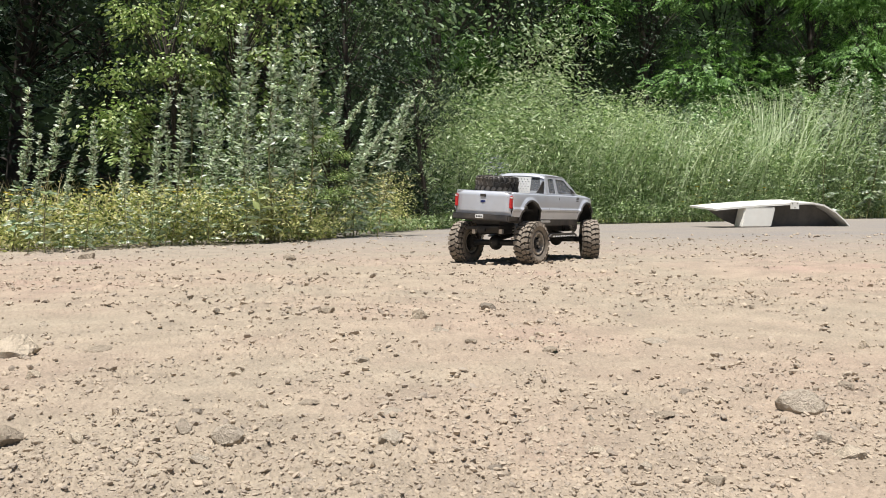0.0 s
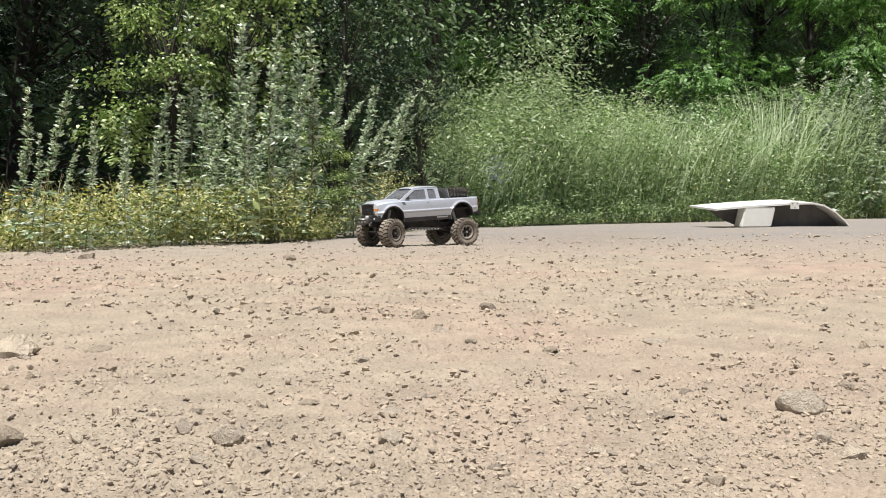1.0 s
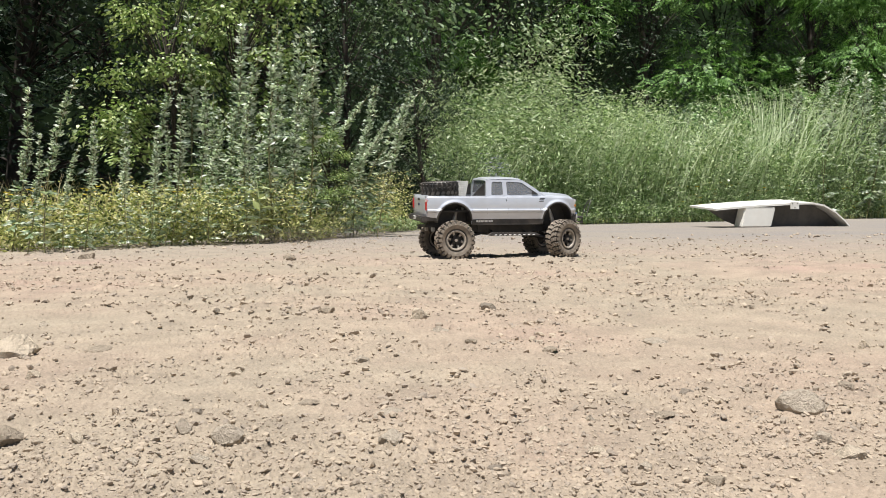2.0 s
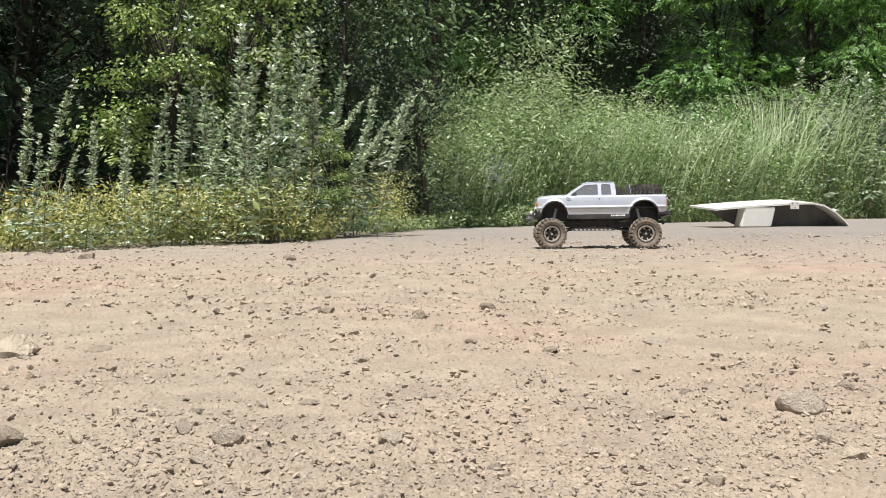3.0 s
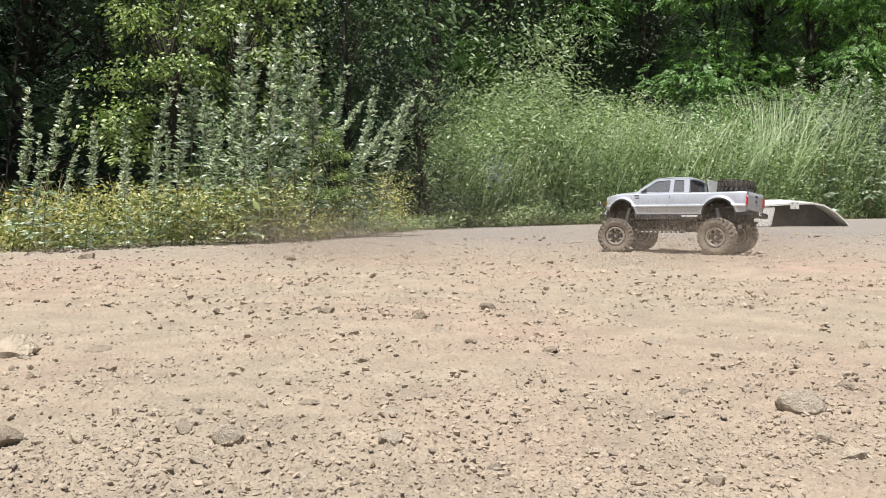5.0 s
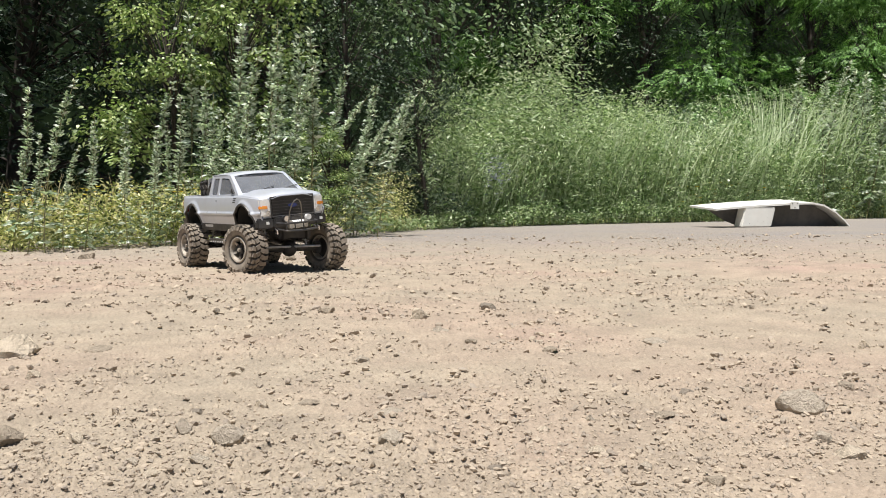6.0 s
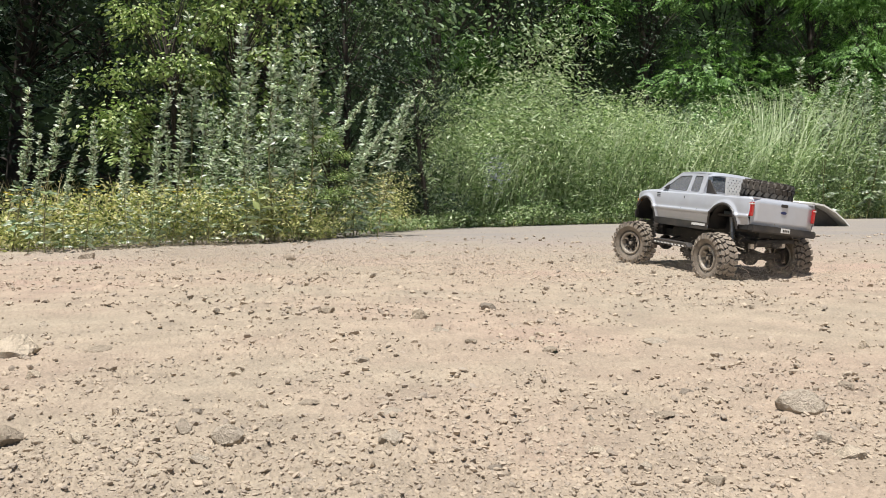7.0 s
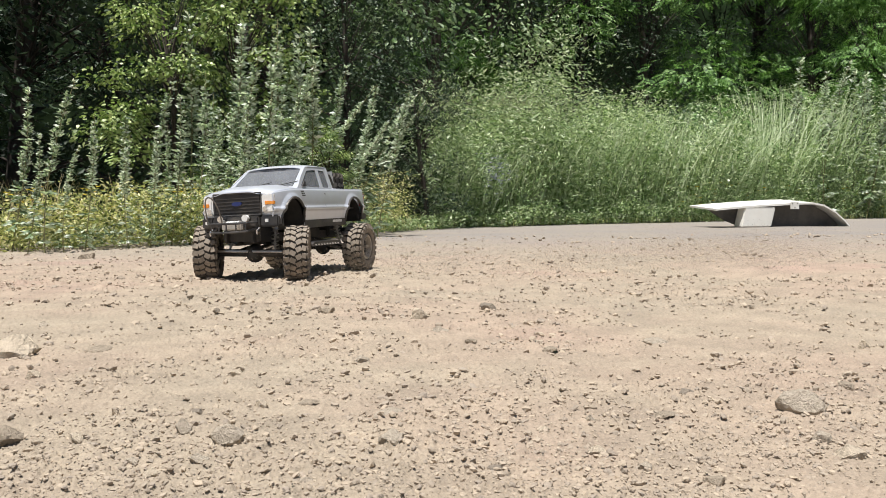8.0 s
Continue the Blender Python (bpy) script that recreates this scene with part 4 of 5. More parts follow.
def build_cab(body):
    outline = [(0.120, 0.179), (0.084, 0.204), (0.046, 0.2255), (0.030, 0.229), (-0.056, 0.230), (-0.064, 0.222), (-0.067, 0.179)]
    front = rounded([(0.094, 0.1865), (0.041, 0.2195), (-0.004, 0.222), (-0.004, 0.184), (0.030, 0.184)])
    rear = rounded([(-0.016, 0.184), (-0.016, 0.222), (-0.047, 0.221), (-0.051, 0.184)])
    for s in (-1, 1):
        part("cab_side", filled(outline, [front, rear], lambda a, b: Vector((a, s * roof_y(b), b)), (0, -0.002 * s, 0)), PAINT, body)
        for pts in (front, rear):
            part("side_window", filled(pts, [], lambda a, b: Vector((a, s * (roof_y(b) - 0.0012), b)), (0, -0.0006 * s, 0)), WINDOW, body, "smoked side window")
        bm = bmesh.new()
        bm.faces.new([bm.verts.new((x, s * (roof_y(z) + 0.0006), z)) for x, z in ((0.093, 0.1868), (0.072, 0.1868), (0.074, 0.198))])
        made = bmesh.ops.extrude_face_region(bm, geom=bm.faces[:])
        for v in made["geom"]:
            if isinstance(v, bmesh.types.BMVert):
                v.co.y += 0.003 * s
        part("mirror_base", bm, BLACK, body, smooth=False)

    def screen(a, b):          # a across, b up the slope 0..1
        return Vector((0.121 - 0.078 * b, a * (1 - 0.17 * b), 0.180 + 0.0465 * b - 0.0 * a * a + 0.004 * (1 - (a / 0.08) ** 2)))
    hole = rounded([(-0.070, 0.10), (0.070, 0.10), (0.072, 0.92), (-0.072, 0.92)], 0.006)
    part("windscreen_frame", filled([(-0.081, 0), (0.081, 0), (0.081, 1.05), (-0.081, 1.05)], [hole], screen, (-0.0015, 0, -0.001)), PAINT, body)
    part("windscreen", filled(hole, [], lambda a, b: screen(a, b) - Vector((0.0008, 0, 0.0008)), (-0.0006, 0, -0.0004)), WINDOW, body, "smoked windscreen")

    def back(a, b):
        return Vector((-0.067 + 0.006 * b, a * (1 - 0.15 * b), 0.179 + 0.050 * b))
    hole = rounded([(-0.062, 0.2), (0.062, 0.2), (0.064, 0.88), (-0.064, 0.88)], 0.006)
    part("rear_screen_frame", filled([(-0.0805, -0.3), (0.0805, -0.3), (0.0805, 1), (-0.0805, 1)], [hole], back, (0.0015, 0, 0)), PAINT, body)
    part("rear_screen", filled(hole, [], lambda a, b: back(a, b) + Vector((0.0007, 0, 0)), (0.0005, 0, 0)), WINDOW, body)
    bm = bmesh.new()
    rows = []
    for x, dz in ((0.0475, -0.0045), (0.040, -0.0005), (0.030, 0.0012), (0.0, 0.0025), (-0.03, 0.0025), (-0.052, 0.0015), (-0.0605, -0.001), (-0.064, -0.006)):
        rows.append([bm.verts.new((x + 0.004 * (1 - v * v) * (x > 0.03), v * 0.0682, 0.2295 + dz + 0.0032 * (1 - v * v) - 0.003 * abs(v) ** 8)) for v in np.linspace(-1, 1, 13)])
    grid_faces(bm, rows)
    part("roof", bm, PAINT, body)
    bm = bmesh.new()
    for y in (-0.03, 0.03):
        rod(bm, (0.112, y, 0.1885), (0.098, y + 0.045, 0.1965), 0.0009, 5)
    part("wiper", bm, BLACK, body)


def build_front(body):
    bm = bmesh.new()
    box(bm, 0.222, 0.2275, -0.051, 0.051, 0.131, 0.175, 0.003)
    grille = part("grille", bm, BLACK, body, "black mesh grille")
    bm = bmesh.new()
    bent(bm, [(0.228, -0.0505, 0.132), (0.227, -0.0510, 0.174), (0.227, 0.0510, 0.174), (0.228, 0.0505, 0.132), (0.228, -0.0505, 0.132)], 0.0017)
    part("grille_surround", bm, TRIM, body)
    for k in range(5):
        bm = bmesh.new()
        z = 0.138 + 0.0065 * k
        box(bm, 0.2272, 0.2287, -0.049, 0.049, z, z + 0.0012)
        part("grille_bar", bm, TRIM, body, smooth=False)
    bm = bmesh.new()
    rod(bm, (0.227, 0, 0.154), (0.2302, 0, 0.154), 0.006, 20)
    bmesh.ops.scale(bm, vec=(1, 1.75, 0.72), verts=bm.verts, space=Matrix.Translation((0, 0, -0.154)))
    part("badge", bm, BLUE, body, "blue oval badge")
    for s in (-1, 1):
        bm = bmesh.new()
        box(bm, 0.205, 0.2300, min(s * 0.0525, s * 0.0765), max(s * 0.0525, s * 0.0765), 0.134, 0.172, 0.003)
        for v in bm.verts:
            v.co.x -= 0.006 * max(0, (abs(v.co.y) - 0.058) / 0.018) ** 2
        part("headlamp", bm, CLEAR_LENS, body, "clear headlamp with amber corner")
        bm = bmesh.new()
        box(bm, 0.207, 0.2312, min(s * 0.0600, s * 0.0772), max(s * 0.0600, s * 0.0772), 0.150, 0.157, 0.001)
        for v in bm.verts:
            v.co.x -= 0.006 * max(0, (abs(v.co.y) - 0.058) / 0.018) ** 2
        part("indicator", bm, AMBER_LENS, body, "amber corner lens")
        bm = bmesh.new()
        rod(bm, (0.222, s * 0.0595, 0.142), (0.2315, s * 0.0595, 0.142), 0.0048, 12)
        part("lamp_bowl", bm, CHROME, body)
        bm = bmesh.new()
        for k in range(3):
            z = 0.1655 + 0.0042 * k
            x = 0.108 + 0.002 * k
            y = s * (side_y(x, z) + 0.0008)
            box(bm, x - 0.014, x + 0.002, min(y, y - 0.002 * s), max(y, y - 0.002 * s), z, z + 0.0022)
        part("fender_vent", bm, BLACK, body, smooth=False)
    bm = bmesh.new()
    for y0, y1, x in ((-0.05, 0.05, 0.240), (0.05, 0.083, 0.234), (-0.083, -0.05, 0.234)):
        box(bm, 0.212, x, y0, y1, 0.108, 0.130, 0.003)
    for v in bm.verts:
        if abs(v.co.y) > 0.075 and v.co.x > 0.22:
            v.co.x -= 0.012
    part("front_bumper", bm, TRIM, body, "black stepped steel bumper")
    for s in (-1, 1):
        bm = bmesh.new()
        box(bm, 0.2325, 0.2362, s * 0.064 - 0.003, s * 0.064 + 0.003, 0.117, 0.123)
        part("marker_lamp", bm, WHITE, body, smooth=False)
        bm = bmesh.new()
        rod(bm, (0.242, s * 0.026, 0.126), (0.252, s * 0.026, 0.126), 0.0065, 14)
        part("spot_lamp", bm, CLEAR_LENS if s > 0 else CHROME, body, "round spot lamp")
        bm = bmesh.new()
        rod(bm, (0.236, s * 0.026, 0.126), (0.243, s * 0.026, 0.126), 0.0072, 14)
        part("spot_lamp_shell", bm, BLACK, body)
    bm = bmesh.new()
    rod(bm, (0.247, -0.014, 0.113), (0.247, 0.014, 0.113), 0.0065, 12)
    box(bm, 0.238, 0.256, -0.022, -0.014, 0.104, 0.122, 0.002)
    box(bm, 0.238, 0.256, 0.014, 0.022, 0.104, 0.122, 0.002)
    box(bm, 0.256, 0.260, -0.016, 0.016, 0.106, 0.118, 0.001)
    part("winch", bm, ALLOY, body, "dusty alloy winch with fairlead")
    bm = bmesh.new()
    for k in range(5):
        y = -0.011 + 0.0055 * k
        rod(bm, (0.247, y - 0.0018, 0.113), (0.247, y + 0.0018, 0.113), 0.0088, 12)
    part("winch_rope", bm, WHITE, body)
    for rail in ([(0.238, -0.044, 0.106), (0.270, -0.036, 0.101), (0.280, 0.0, 0.100), (0.270, 0.036, 0.101), (0.238, 0.044, 0.106)],
                 [(0.238, -0.046, 0.118), (0.268, -0.038, 0.117), (0.279, 0.0, 0.117), (0.268, 0.038, 0.117), (0.238, 0.046, 0.118)]):
        bm = bmesh.new()
        bent(bm, rail, 0.0023)
        part("guard_rail", bm, TRIM, body, "black tubular brush guard rail")
    for y in (-0.036, -0.018, 0.0, 0.018, 0.036):
        bm = bmesh.new()
        out = 0.009 * (1 - abs(y) / 0.036)
        rod(bm, (0.270 + out, y, 0.101), (0.269 + out, y, 0.117), 0.0014, 6)
        part("guard_bar", bm, TRIM, body)
    bm = bmesh.new()
    arc = [(0.282 + 0.020 * math.sin(a), -0.021 + 0.015 * math.cos(a), 0.118 + 0.050 * max(0.0, math.sin(a)) ** 0.7) for a in np.linspace(0, math.pi, 9)]
    bent(bm, arc, 0.0014)
    part("guard_hoop", bm, GUNMETAL, body, "dull grey metal hoop on the bumper")
    for y in (-0.05, 0.05):
        bm = bmesh.new()
        bent(bm, [(0.24, y, 0.106), (0.25, y, 0.102), (0.25, y, 0.096), (0.24, y, 0.098)], 0.0018, 6)
        part("shackle", bm, CHROME, body)


def build_rear(body):
    bm = bmesh.new()
    box(bm, -0.2435, -0.2405, -0.0085, 0.0085, 0.168, 0.1745, 0.001)
    part("tailgate_handle", bm, BLACK, body, "black tailgate handle")
    bm = bmesh.new()
    rod(bm, (-0.2425, 0, 0.1565), (-0.2395, 0, 0.1565), 0.0042, 20)
    bmesh.ops.scale(bm, vec=(1, 1.75, 0.75), verts=bm.verts, space=Matrix.Translation((0, 0, -0.1565)))
    part("badge", bm, BLUE, body, "blue oval badge")
    for s in (-1, 1):
        bm = bmesh.new()
        box(bm, -0.2425, -0.2265, min(s * 0.0755, s * 0.0838), max(s * 0.0755, s * 0.0838), 0.142, 0.172, 0.0015)
        lamp = part("tail_lamp", bm, RED_LENS, body, "red tail lamp")
        bm = bmesh.new()
        box(bm, -0.2432, -0.2300, min(s * 0.0765, s * 0.0842), max(s * 0.0765, s * 0.0842), 0.166, 0.1705, 0.001)
        part("reversing_lamp", bm, CLEAR_LENS, body)
    bm = bmesh.new()
    box(bm, -0.254, -0.236, -0.083, 0.083, 0.110, 0.1255, 0.003)
    box(bm, -0.240, -0.205, -0.083, -0.076, 0.112, 0.1255, 0.002)
    box(bm, -0.240, -0.205, 0.076, 0.083, 0.112, 0.1255, 0.002)
    part("rear_bumper", bm, TRIM, body, "black step bumper")
    bm = bmesh.new()
    box(bm, -0.2562, -0.2535, -0.011, 0.011, 0.1145, 0.1245, 0.0005)
    part("number_plate", bm, WHITE, body, "small white number plate with dark bars")
    bm = bmesh.new()
    for k in range(4):
        box(bm, -0.2566, -0.2560, -0.008 + 0.0043 * k, -0.005 + 0.0043 * k, 0.1175, 0.1215)
    part("plate_bars", bm, BLACK, body, smooth=False)
    # bed: dark liner, head rack of pierced plate, spare tyre
    bm = bmesh.new()
    box(bm, -0.230, -0.068, -0.073, 0.073, 0.136, 0.141)
    part("bed_floor", bm, BLACK, body, "black bed liner")
    holes = [[(y + 0.0017 * math.cos(a), z + 0.0017 * math.sin(a)) for a in np.linspace(0, 2 * math.pi, 6, endpoint=False)] for j in range(6) for i in range(13) for y, z in [(-0.054 + 0.009 * i + (0.0045 if j % 2 else 0), 0.186 + 0.0062 * j)] if abs(y) < 0.057]
    part("head_rack", filled([(-0.062, 0.141), (0.062, 0.141), (0.060, 0.223), (-0.060, 0.223)], holes, lambda a, b: Vector((-0.122 + 0.18 * (b - 0.18), a, b)), (0.0015, 0, 0)), RACK, body, "pierced bright alloy rack behind the cab", smooth=False)
    for s in (-1, 1):
        bm = bmesh.new()
        tri = [(-0.068, 0.182), (-0.068, 0.214), (-0.073, 0.214), (-0.104, 0.182)]
        for y in (s * 0.072, s * 0.069):
            bm.faces.new([bm.verts.new((x, y, z)) for x, z in tri])
        for i in range(4):
            bm.verts.ensure_lookup_table()
            bm.faces.new([bm.verts[i], bm.verts[(i + 1) % 4], bm.verts[4 + (i + 1) % 4], bm.verts[4 + i]])
        part("rack_brace", bm, BLACK, body, smooth=False)
    lie = Matrix.Translation((-0.181, 0, 0.1965)) @ pose(0, 0, 0, 2, -3, 0) @ pose(0, 0, 0, 90)
    part("spare_tyre", tyre_bm(), SPARE_RUBBER, body, "black lugged spare tyre lying in the bed", at=lie)
    part("spare_rim", rim_bm(), ALLOY, body, at=lie)
    bm = bmesh.new()
    for y in (-0.03, 0.03):
        box(bm, -0.20, -0.15, y - 0.004, y + 0.004, 0.141, 0.178)
    part("spare_mount", bm, BLACK, body, smooth=False)


def build_sides(body):
    for s in (-1, 1):
        bm = bmesh.new()
        cols = [[bm.verts.new((x, s * (side_y(x, z) + 0.0012), z)) for z in np.linspace(0.1005, 0.1165, 5)] for x in np.linspace(ARCHES[0] + ARCH_R + 0.001, ARCHES[1] - ARCH_R - 0.001, 20)]
        grid_faces(bm, cols)
        part("rocker_panel", bm, TRIM, body, "black rocker panel")
        bm = bmesh.new()
        at = -0.096
        for w in (0.0065, 0.005, 0.0055, 0.0035, 0.0065, 0.0025, 0.006, 0.005):
            y0 = s * (side_y(at, 0.111) + 0.0012)
            y1 = y0 + 0.0007 * s
            box(bm, at, at + w, min(y0, y1), max(y0, y1), 0.1085, 0.1140)
            at += w + 0.0012
        part("decal", bm, WHITE, body, "row of white decal bars", smooth=False)
        for x0, x1 in ((-0.0095, -0.0055),):
            bm = bmesh.new()
            y0 = s * (side_y(x0, 0.168) + 0.0008)
            y1 = y0 - 0.002 * s
            box(bm, x0, x0 + 0.0025, min(y0, y1), max(y0, y1), 0.164, 0.172)
            part("door_handle", bm, BLACK, body, smooth=False)
        for x in (-0.0035, 0.098, -0.064):
            bm = bmesh.new()
            grid_faces(bm, [[bm.verts.new((x + dx, s * (side_y(x, z) + 0.0004), z)) for dx in (-0.00045, 0.00045)] for z in np.linspace(0.124, 0.178, 10)])
            part("door_gap", bm, TRIM, body, smooth=False)
        for c in ARCHES:
            bm = bmesh.new()
            arc = []
            for a in np.linspace(-0.02, math.pi + 0.02, 22):
                x, z = c + ARCH_R * math.cos(a), ARCH_Z + ARCH_R * math.sin(a)
                arc.append((x, s * (side_y(x, max(z, 0.11)) + 0.0005), z))
            bent(bm, arc, 0.0027, 6)
            part("arch_trim", bm, TRIM, body, "black wheel-arch trim")
    bm = bmesh.new()
    box(bm, -0.225, 0.210, -0.040, 0.040, 0.100, 0.150)
    box(bm, -0.095, 0.095, -0.078, 0.078, 0.106, 0.178)
    part("inner_shell", bm, BLACK, body, smooth=False)
    for c in ARCHES:
        for s in (-1, 1):
            bm = bmesh.new()
            rows = [[bm.verts.new((c + (ARCH_R - 0.0015) * math.cos(a), s * y, ARCH_Z - 0.001 + (ARCH_R - 0.0005) * math.sin(a))) for a in np.linspace(-0.1, math.pi + 0.1, 15)] for y in (0.041, 0.086)]
            grid_faces(bm, rows)
            bm.faces.new(rows[0])
            part("wheel_well", bm, BLACK, body)


def build_chassis(truck):
    bm = bmesh.new()
    for s in (-1, 1):
        box(bm, -0.205, 0.215, s * 0.028 - 0.003, s * 0.028 + 0.003, 0.076, 0.094, 0.001)
    box(bm, -0.05, 0.05, -0.034, 0.034, 0.066, 0.080, 0.004)
    for x in (-0.2, -0.12, 0.12, 0.2):
        box(bm, x - 0.004, x + 0.004, -0.03, 0.03, 0.080, 0.092)
    box(bm, -0.08, 0.09, -0.036, 0.036, 0.072, 0.102, 0.003)
    box(bm, 0.125, 0.205, -0.040, 0.040, 0.078, 0.108, 0.003)
    box(bm, -0.205, -0.125, -0.038, 0.038, 0.080, 0.106, 0.003)
    part("frame", bm, BLACK, truck, "black ladder frame with skid plate")
    for c in (-WB, WB):
        bm = bmesh.new()
        rod(bm, (c, -0.085, R), (c, 0.085, R), 0.0075, 10)
        bmesh.ops.create_uvsphere(bm, u_segments=14, v_segments=9, radius=0.019, matrix=Matrix.Translation((c, 0.006, R)) @ Matrix.Diagonal((1.15, 0.9, 1, 1)))
        for s in (-1, 1):
            box(bm, c - 0.011, c + 0.011, s * 0.076 - 0.006, s * 0.076 + 0.006, R - 0.014, R + 0.014, 0.002)
        part("axle", bm, BLACK, truck, "black axle with round differential")
        inn = -1 if c > 0 else 1
        for s in (-1, 1):
            bm = bmesh.new()
            rod(bm, (c, s * 0.052, R - 0.004), (c + inn * 0.11, s * 0.03, 0.074), 0.0035, 7)
            part("suspension_link", bm, TRIM, truck)
            bm = bmesh.new()
            a, b = Vector((c, s * 0.050, R + 0.006)), Vector((c + inn * 0.022, s * 0.040, 0.142))
            rod(bm, a, b, 0.0022, 7)
            rod(bm, a.lerp(b, 0.45), b, 0.0055, 10)
            turns = [a.lerp(b, 0.1 + 0.55 * k / 36) + Vector((0.0072 * math.cos(k * 1.05), 0.0072 * math.sin(k * 1.05), 0)) for k in range(37)]
            bent(bm, turns, 0.0009, 4)
            part("shock_absorber", bm, ALLOY, truck, "coil-over shock absorber")
    bm = bmesh.new()
    rod(bm, (WB + 0.018, -0.075, R + 0.004), (WB + 0.018, 0.075, R + 0.004), 0.0026, 7)
    part("steering_link", bm, ALLOY, truck)
    bm = bmesh.new()
    rod(bm, (-WB, 0.006, R + 0.006), (-0.03, 0.004, 0.078), 0.0045, 8)
    part("driveshaft", bm, BLACK, truck)
    bm = bmesh.new()
    rod(bm, (WB, 0.006, R + 0.006), (0.04, 0.004, 0.078), 0.0045, 8)
    part("driveshaft", bm, BLACK, truck)
    bm = bmesh.new()
    box(bm, -0.236, -0.19, -0.05, 0.05, 0.090, 0.098, 0.002)
    box(bm, -0.242, -0.236, -0.012, 0.012, 0.084, 0.092, 0.001)
    part("rear_crossmember", bm, BLACK, truck)
    for y in (-0.044, 0.036):
        bm = bmesh.new()
        box(bm, -0.214, -0.205, y, y + 0.010, 0.078, 0.090, 0.001)
        part("body_mount", bm, ALLOY, truck)
    for s in (-1, 1):
        bm = bmesh.new()
        pts = [(-0.062, 0.0675), (-0.050, 0.0745), (0.076, 0.0745), (0.092, 0.0675), (0.085, 0.0650), (-0.055, 0.0650)]
        for y in (s * 0.078, s * 0.096):
            bm.faces.new([bm.verts.new((x, y, z)) for x, z in pts])
        bm.verts.ensure_lookup_table()
        for i in range(6):
            bm.faces.new([bm.verts[i], bm.verts[(i + 1) % 6], bm.verts[6 + (i + 1) % 6], bm.verts[6 + i]])
        slider = part("rock_slider", bm, TRIM, truck, "dusty slotted rock slider", smooth=False)
        bm = bmesh.new()
        for x in (-0.04, 0.06):
            rod(bm, (x, s * 0.03, 0.080), (x, s * 0.08, 0.070), 0.003, 6)
        part("slider_arm", bm, BLACK, slider)
        for k in range(9):
            bm = bmesh.new()
            x = -0.046 + 0.0142 * k
            y0, y1 = s * 0.0955, s * 0.0968
            bm.faces.new([bm.verts.new(p) for p in ((x, y1, 0.0663), (x + 0.0065, y1, 0.0663), (x + 0.009, y1, 0.0692), (x + 0.0025, y1, 0.0692))])
            made = bmesh.ops.extrude_face_region(bm, geom=bm.faces[:])
            for v in made["geom"]:
                if isinstance(v, bmesh.types.BMVert):
                    v.co.y = y0
            part("slot", bm, WHITE, slider, smooth=False)


def shorten_nose(body):
    """The body's front overhang is short: all that lies before the doors moves back by a tenth."""
    for ob in (body, *body.children_recursive):
        if ob.matrix_basis == Matrix.Identity(4):
            for v in ob.data.vertices:
                if v.co.x > 0.05:
                    v.co.x = 0.05 + 0.9 * (v.co.x - 0.05)


def build_truck():
    truck = tagged(new("toy_truck"), "silver radio-controlled pickup truck on big dusty tyres", "toy truck")
    body = part("body", shell_bm(), PAINT, truck, "silver painted pickup body shell")
    bonnet = part("bonnet", bonnet_bm(), PAINT, body)
    tailgate = part("tailgate", tailgate_bm(), PAINT, body)
    part("nose_panel", nose_bm(), PAINT, body)
    for panel in (body, bonnet, tailgate):
        shell = panel.modifiers.new("thickness", "SOLIDIFY")
        shell.thickness, shell.offset = 0.0012, 0
    build_cab(body)
    build_front(body)
    build_rear(body)
    build_sides(body)
    shorten_nose(body)
    build_chassis(truck)
    wheels = []
    bm = bmesh.new()
    box(bm, 0.003, 0.022, -0.0035, 0.0035, 0.001, 0.012, 0.001)
    for v in bm.verts:
        v.co.y, v.co.z = v.co.z, v.co.y
    bmesh.ops.recalc_face_normals(bm, faces=bm.faces)
    spoke = bpy.data.meshes.new("spoke")
    bm.to_mesh(spoke)
    bm.free()
    spoke.materials.append(BLACK)
    for c in (-WB, WB):
        for s in (-1, 1):
            w = child(new("wheel"), truck)
            part("tyre", tyre_bm(), RUBBER, w, "dusty lugged mud tyre")
            part("rim", rim_bm(), DUSTY_ALLOY, w, "dull alloy beadlock rim")
            part("wheel_centre", centre_bm(), BLACK, w, "dark wheel centre")
            for k in range(6):
                child(new("spoke", spoke), w).matrix_basis = Matrix.Rotation(k * math.pi / 3 + 0.5, 4, "Y")
            wheels.append((w, c, s))
    return truck, body, wheels


truck, body, wheels = build_truck()
